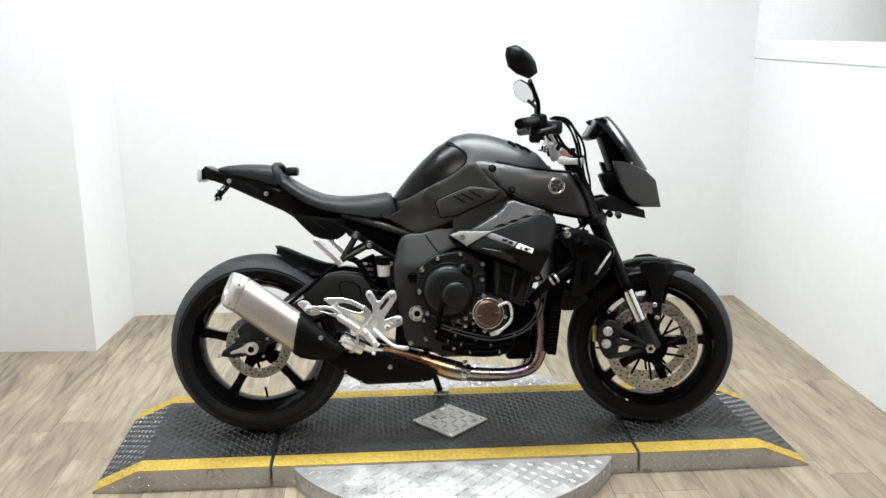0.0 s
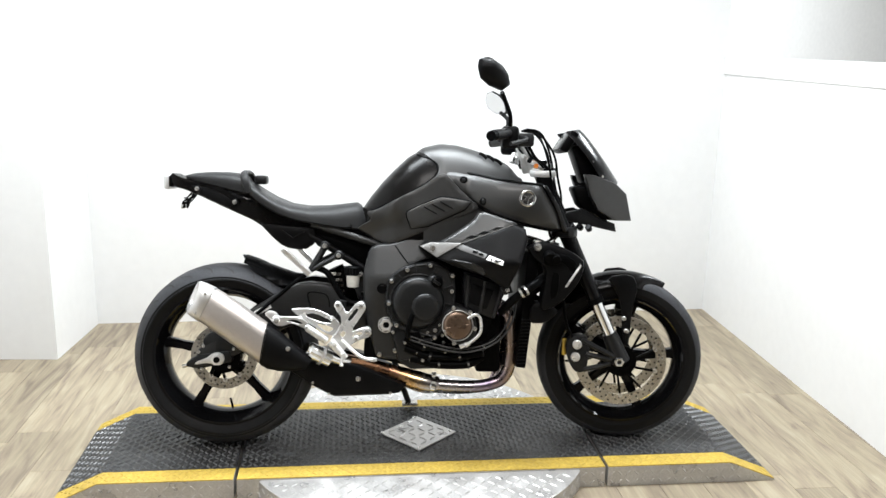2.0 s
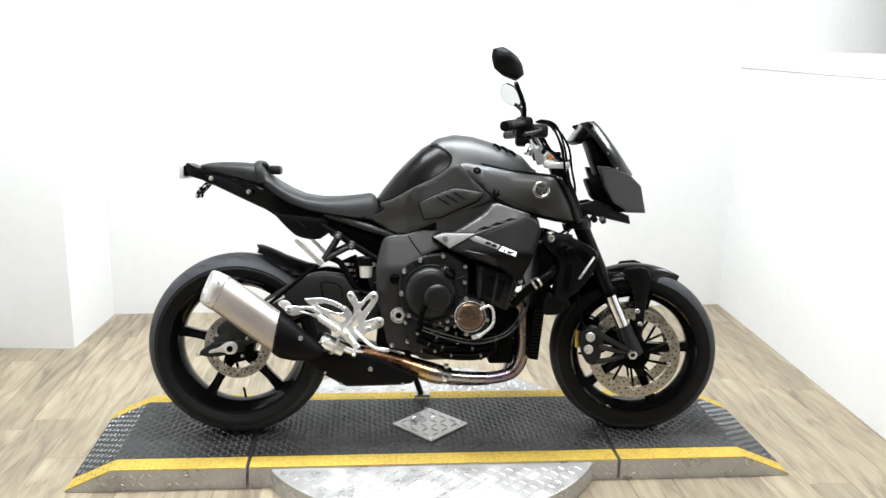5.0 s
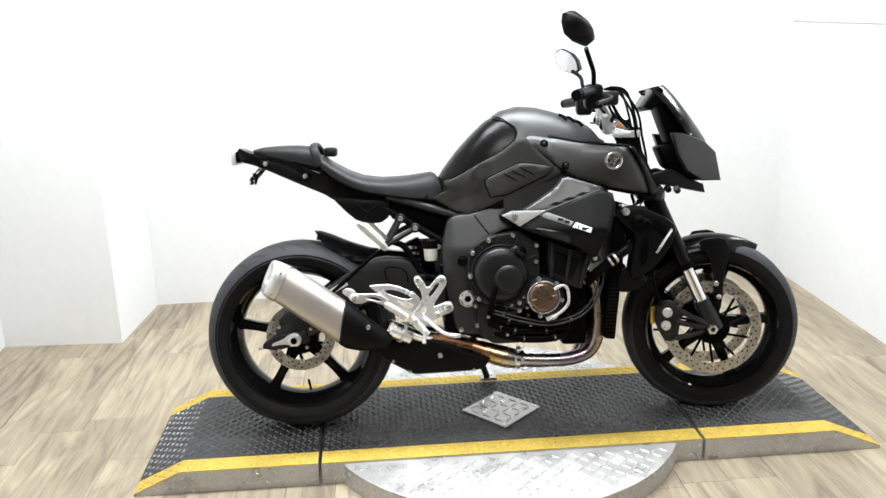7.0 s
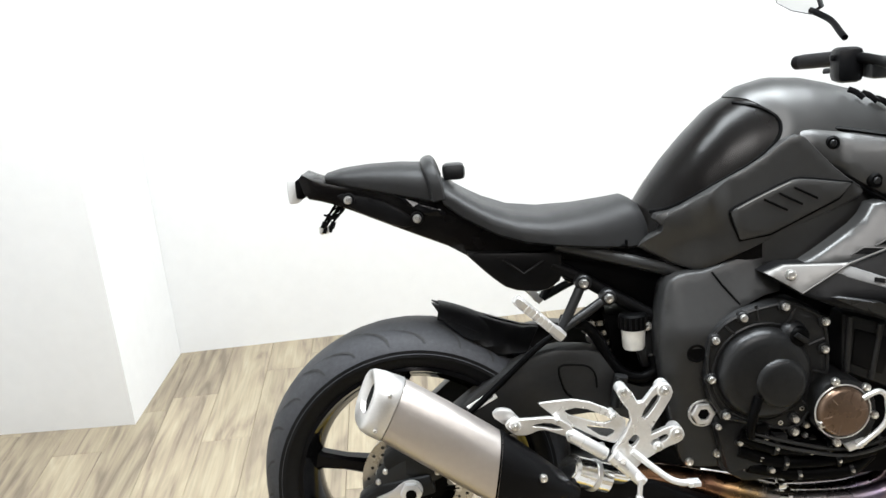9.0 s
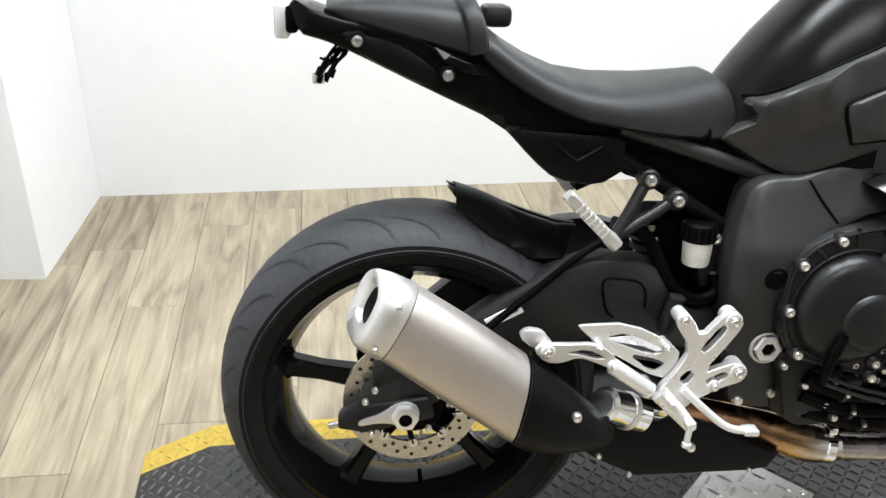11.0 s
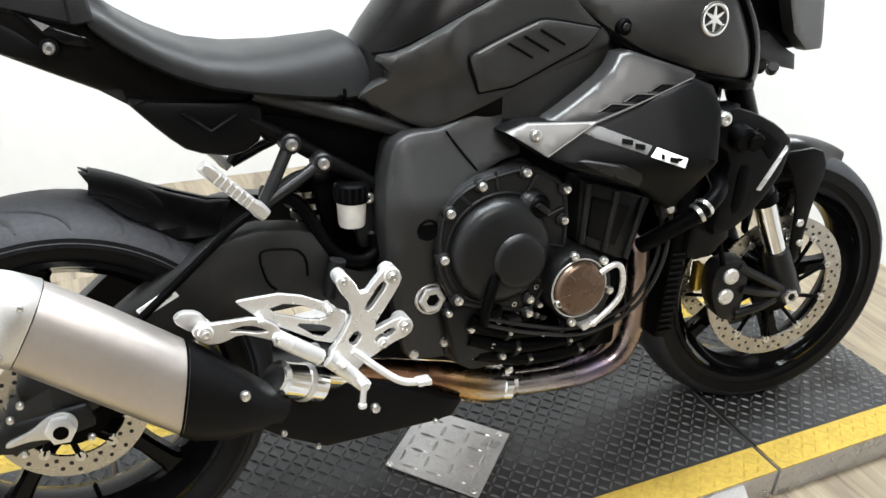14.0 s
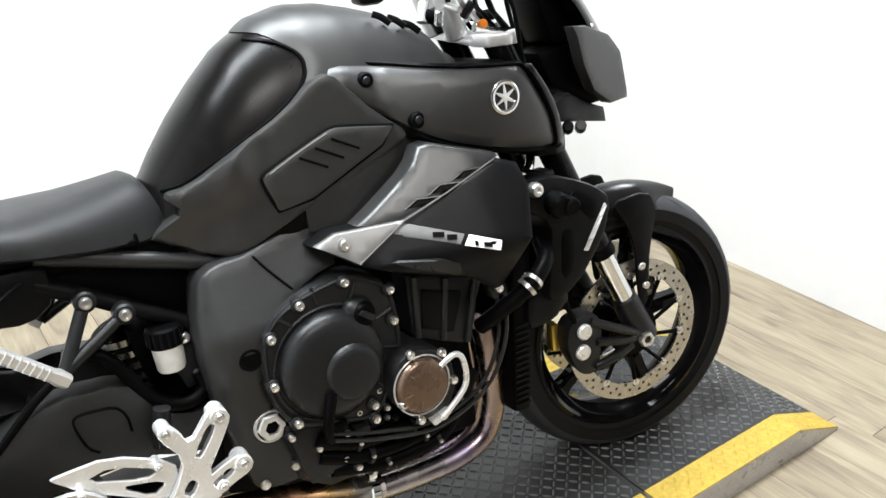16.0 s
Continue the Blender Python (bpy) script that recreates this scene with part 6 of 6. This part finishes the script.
# triple clamps, bar, controls
for z, w in ((0.938, 0.022), (0.74, 0.035)):
    c = HEAD + (TRAIL - HEAD) * ((0.95 - z) / 0.95)
    bm = slab_mesh([(-0.05, -0.125), (0.02, -0.14), (0.045, -0.09), (0.03, 0.0), (0.045, 0.09), (0.02, 0.14), (-0.05, 0.125), (-0.045, 0.0)], -w / 2, w / 2, 0.005, 1)
    bm.transform(STEER @ Matrix.Translation((c.x, 0, z)) @ pose(0, 0, 0, -90, 0, 0))
    part("triple_clamp", bm, ALU if z > 0.9 else ENGINE, moto, "silver top fork clamp" if z > 0.9 else "black lower fork clamp")
for s in (-1, 1):
    cyl_ob = bmesh.new()
    cyl_into(cyl_ob, (1.075, s * 0.045, 0.94), (1.045, s * 0.05, 1.03), 0.021, 16, 0.017, 0.003)
    cyl_ob.transform(STEER)
    part("bar_riser", cyl_ob, ALU_BLANK, moto, "cast aluminium bar riser")
    low = 0.028 if s > 0 else 0.0
    tube("handlebar", [(1.045, 0, 1.035), (1.045, s * 0.08, 1.035), (1.04, s * 0.13, 1.055 - low / 2), (1.02, s * 0.19, 1.075 - low), (0.985, s * 0.26, 1.072 - low), (0.95, s * 0.345, 1.066 - low)], 0.011, DARK, moto, "black handlebar", 14, steer=True)
    grip = tube("handgrip", [(0.995, s * 0.24, 1.073 - low), (0.952, s * 0.345, 1.066 - low)], 0.0175, PLASTIC, moto, "ribbed black rubber grip", 16, False, steer=True)
    tube("bar_end", [(0.952, s * 0.344, 1.066 - low), (0.943, s * 0.365, 1.064 - low)], 0.0165, DARK, grip, "", 14, False, steer=True)
    bm = bmesh.new()
    box(bm, 0.972, 1.03, -0.032, 0.032, 1.02, 1.096, 0.014)
    bm.transform(STEER @ Matrix.Translation((0.004, s * 0.21, 0.002 - low)))
    pod = part("switch_pod", bm, PLASTIC, moto, "black switch housing")
    bm = bmesh.new()
    box(bm, 0.962, 0.972, -0.007, 0.007, 1.068, 1.082, 0.003)
    bm.transform(STEER @ Matrix.Translation((0.004, s * 0.2, 0.002 - low)))
    part("switch", bm, RED if s < 0 else PLASTIC, pod, "red stop switch" if s < 0 else "")
    tube("hand_lever", [(1.05, s * 0.185, 1.06 - low), (1.06, s * 0.22, 1.055 - low), (1.038, s * 0.29, 1.047 - low), (1.005, s * 0.36, 1.04 - low)], 0.007, ENGINE, moto, "black hand lever", 10, flat=0.7, steer=True)
    bm = bmesh.new()
    box(bm, 1.03, 1.085, -0.03, 0.035, 1.03, 1.075, 0.01)
    bm.transform(STEER @ Matrix.Translation((0, s * 0.165, -low)))
    part("lever_perch", bm, ENGINE, moto)
    # mirror
    drop = 0.03 if s > 0 else 0.0
    tube("mirror_stem", [(1.005, s * 0.225, 1.09), (1.003, s * 0.245, 1.13 - drop), (1.0 if s > 0 else 0.992, s * (0.31 if s > 0 else 0.275), 1.16 - drop), (0.975, s * (0.37 if s > 0 else 0.315), 1.185 - drop + (0.015 if s < 0 else 0))], 0.0075, DARK, moto, "black mirror stem", 10, steer=True)
    rings = []
    for x, k in ((1.02, 0.3), (1.012, 0.62), (0.998, 0.9), (0.985, 1.0), (0.975, 1.0), (0.972, 0.97)):
        ring = []
        for y, z in ((-0.062, -0.012), (-0.05, 0.025), (-0.02, 0.048), (0.03, 0.052), (0.062, 0.03), (0.068, 0.0), (0.055, -0.035), (0.015, -0.045), (-0.035, -0.04)):
            ring.append(Vector((x, s * (0.42 + y * k), 1.218 + (z * 0.85 + 0.32 * y) * k)))
        rings.append(ring)
    TOE = STEER @ Matrix.Translation((0.958 if s > 0 else 0.945, s * (0.42 if s > 0 else 0.355), 1.190 if s > 0 else 1.250)) @ Matrix.Rotation(radians(s * 42), 4, "Z") @ Matrix.Translation((-0.975, -s * 0.42, -1.218))
    bm = loft_mesh(rings)
    bm.transform(TOE)
    housing = part("mirror_housing", bm, PLASTIC, moto, "black mirror housing", 40)
    bm = bmesh.new()
    f = bm.faces.new([bm.verts.new((0.9712, s * (0.42 + y * 0.93), 1.218 + (z * 0.85 + 0.32 * y) * 0.93)) for y, z in ((-0.062, -0.012), (-0.05, 0.025), (-0.02, 0.048), (0.03, 0.052), (0.062, 0.03), (0.068, 0.0), (0.055, -0.035), (0.015, -0.045), (-0.035, -0.04))])
    bm.transform(TOE)
    part("mirror_glass", bm, MIRROR, housing, "silvered mirror glass", 0)
# ignition and cables
cyl("ignition_barrel", (1.06, 0, 0.955), (1.045, 0, 0.99), 0.02, ENGINE, moto)
for k, (y, dx) in enumerate(((-0.09, 0.0), (-0.06, 0.02), (0.02, 0.01), (-0.12, -0.015))):
    tube("control_cable", [(1.03, -0.2 + 0.03 * k, 1.075), (1.085, -0.16 + 0.03 * k, 1.065), (1.13 + dx, y, 1.0), (1.145 + dx, y, 0.92), (1.16 + dx, y * 0.9, 0.83), (1.15, y * 0.7, 0.74)], 0.004, DARK, moto, "black control cable", 8)
cyl("orange_plug", (1.085, -0.07, 0.955), (1.085, -0.085, 0.96), 0.008, AMBER, moto, "orange cable plug", 12)
# clamp bolts, fittings and looms round the steering head
rng = random.Random(11)
for k in range(12):
    x, y, z = 1.02 + 0.012 * k, -0.03 - 0.008 * (k * 5 % 9), 0.945 + 0.03 * rng.random() + (0.03 if k < 6 else 0.0)
    d = Vector((rng.uniform(-1, 1), rng.uniform(-1, 0.2), rng.uniform(-0.2, 1))).normalized() * (0.012 + 0.012 * rng.random())
    bm = bmesh.new()
    cyl_into(bm, Vector((x, y, z)) - d, Vector((x, y, z)) + d, 0.006 + 0.007 * rng.random(), 14, bevel=0.0015)
    bm.transform(STEER)
    part("clamp_fitting", bm, (ALU_BLANK, CHROME, DARK, ALU_BLANK, BOLT, ENGINE)[k % 6], moto)
for k in range(4):
    y = -0.03 - 0.022 * k
    tube("loom", [(1.0 + 0.01 * k, -0.16, 1.05), (1.03 + 0.015 * k, y - 0.03, 1.015 - 0.01 * k), (1.07 + 0.012 * k, y, 0.985 - 0.006 * k), (1.115 + 0.01 * k, y + 0.01, 0.93)], 0.0042 + 0.001 * (k % 2), (DARK, ALU_BLANK, DARK, DARK)[k], moto, "", 8)
slab("ram_air_box", [(1.03, 0.90), (1.10, 0.90), (1.17, 0.76), (1.10, 0.75), (1.0, 0.78)], -0.12, 0.12, DARK, moto, "", 0.01)

# headlight cowl, screen and instrument
rings = []
for i in range(11):
    q = i / 10
    x, z = 1.25 + 0.142 * q ** 0.9, 1.09 - 0.185 * q ** 1.05
    hw = 0.055 + 0.04 * math.sin(math.pi * min(1, 0.15 + 0.6 * q))
    row = []
    for sgn, off in ((1, 0), (-1, -0.004)):
        for k in range(13):
            b = (-1 + 2 * k / 12) * sgn
            row.append(Vector((x - 0.06 * abs(b) ** 2 + off, b * hw, z - 0.012 * abs(b) ** 2 + off)))
    rings.append(row)
screen = part("wind_screen", loft_mesh(rings), SMOKE, moto, "dark smoked fly screen", 50)
for x, z in ((1.30, 0.975), (1.335, 0.925)):
    bolt(screen, x - 0.02, -0.088, z, 0.004)
COWL = [(1.246, 0.932), (1.285, 0.929), (1.366, 0.903), (1.410, 0.866), (1.432, 0.772), (1.362, 0.774), (1.30, 0.81), (1.268, 0.862)]
panel("headlight_cowl", COWL, lambda x, z: 0.125 - 0.42 * max(0, x - 1.25), PAINT, moto, "satin dark grey headlight side cowl", thick=0.025, edge=0.005, step=0.016, rounded=0)
slab("headlight_nose", [(1.22, 0.89), (1.32, 0.90), (1.36, 0.865), (1.385, 0.80), (1.385, 0.775), (1.34, 0.772), (1.25, 0.82)], -0.045, 0.045, DARK, moto, "black headlight unit", 0.014)
for s in (-1, 1):
    bm = bmesh.new()
    box(bm, 1.375, 1.40, s * 0.03 - 0.02, s * 0.03 + 0.02, 0.775, 0.82, 0.006)
    part("headlight_lens", bm, LENS, moto, "clear headlight lens")
panel("cowl_arm", [(1.12, 0.82), (1.18, 0.80), (1.25, 0.815), (1.31, 0.785), (1.375, 0.762), (1.382, 0.732), (1.32, 0.746), (1.23, 0.765), (1.16, 0.775)], lambda x, z: 0.105 - 0.4 * max(0, x - 1.22), PLASTIC, moto, "black plastic lower cowl arm", thick=0.03, edge=0.006, step=0.02, rounded=0)
slab("instrument", [(1.165, 1.015), (1.195, 1.005), (1.235, 1.07), (1.21, 1.085)], -0.075, 0.075, DARK, moto, "black instrument housing", 0.006)
slab("instrument_face", [(1.166, 1.02), (1.172, 1.017), (1.211, 1.078), (1.205, 1.08)], -0.062, 0.062, SMOKE, moto, "dark instrument display", 0.002)
slab("screen_bracket", [(1.215, 1.02), (1.245, 1.04), (1.305, 0.95), (1.31, 0.90), (1.26, 0.90)], -0.045, 0.045, DARK, moto, "", 0.008)
for k in range(4):
    bm = bmesh.new()
    cyl_into(bm, (1.175 + 0.03 * k, -0.10, 0.765 - 0.004 * k), (1.185 + 0.03 * k, -0.085, 0.755 - 0.004 * k), 0.011, 12, bevel=0.002)
    part("horn_part", bm, ENGINE if k % 2 else DARK, moto)

# ---- floor planks ----
PLANK_W, PLANK_L = 0.152, 0.92
plank_meshes = {}


def plank_mesh(w, l):
    key = (round(w, 3), round(l, 3))
    if key not in plank_meshes:
        bm = bmesh.new()
        vs = []
        for z, g in ((-0.006, 0.0), (-0.0012, 0.0), (0.0, 0.0012)):
            vs.append([bm.verts.new((x * (w / 2 - g), y * (l / 2 - g), z)) for x, y in ((-1, -1), (1, -1), (1, 1), (-1, 1))])
        for a, b in zip(vs, vs[1:]):
            for k in range(4):
                bm.faces.new((a[k], a[(k + 1) % 4], b[(k + 1) % 4], b[k]))
        bm.faces.new(vs[-1])
        me = bpy.data.meshes.new("plank")
        bm.to_mesh(me)
        bm.free()
        me.materials.append(WOOD)
        plank_meshes[key] = me
    return plank_meshes[key]


rng = random.Random(4)
x = LEFT
while x < RIGHT + 0.02:
    w = PLANK_W
    y = FRONT - rng.random() * PLANK_L
    while y < BACK + 0.05:
        y0 = max(y, FRONT)
        l = min(y + PLANK_L, BACK + 0.05) - y0
        if l > 0.03:
            ob = new("plank", plank_mesh(w - 0.0008, l - 0.0008))
            ob.location = (x + w / 2, y0 + l / 2, 0)
            ob.parent = floor
        y += PLANK_L
    x += PLANK_W
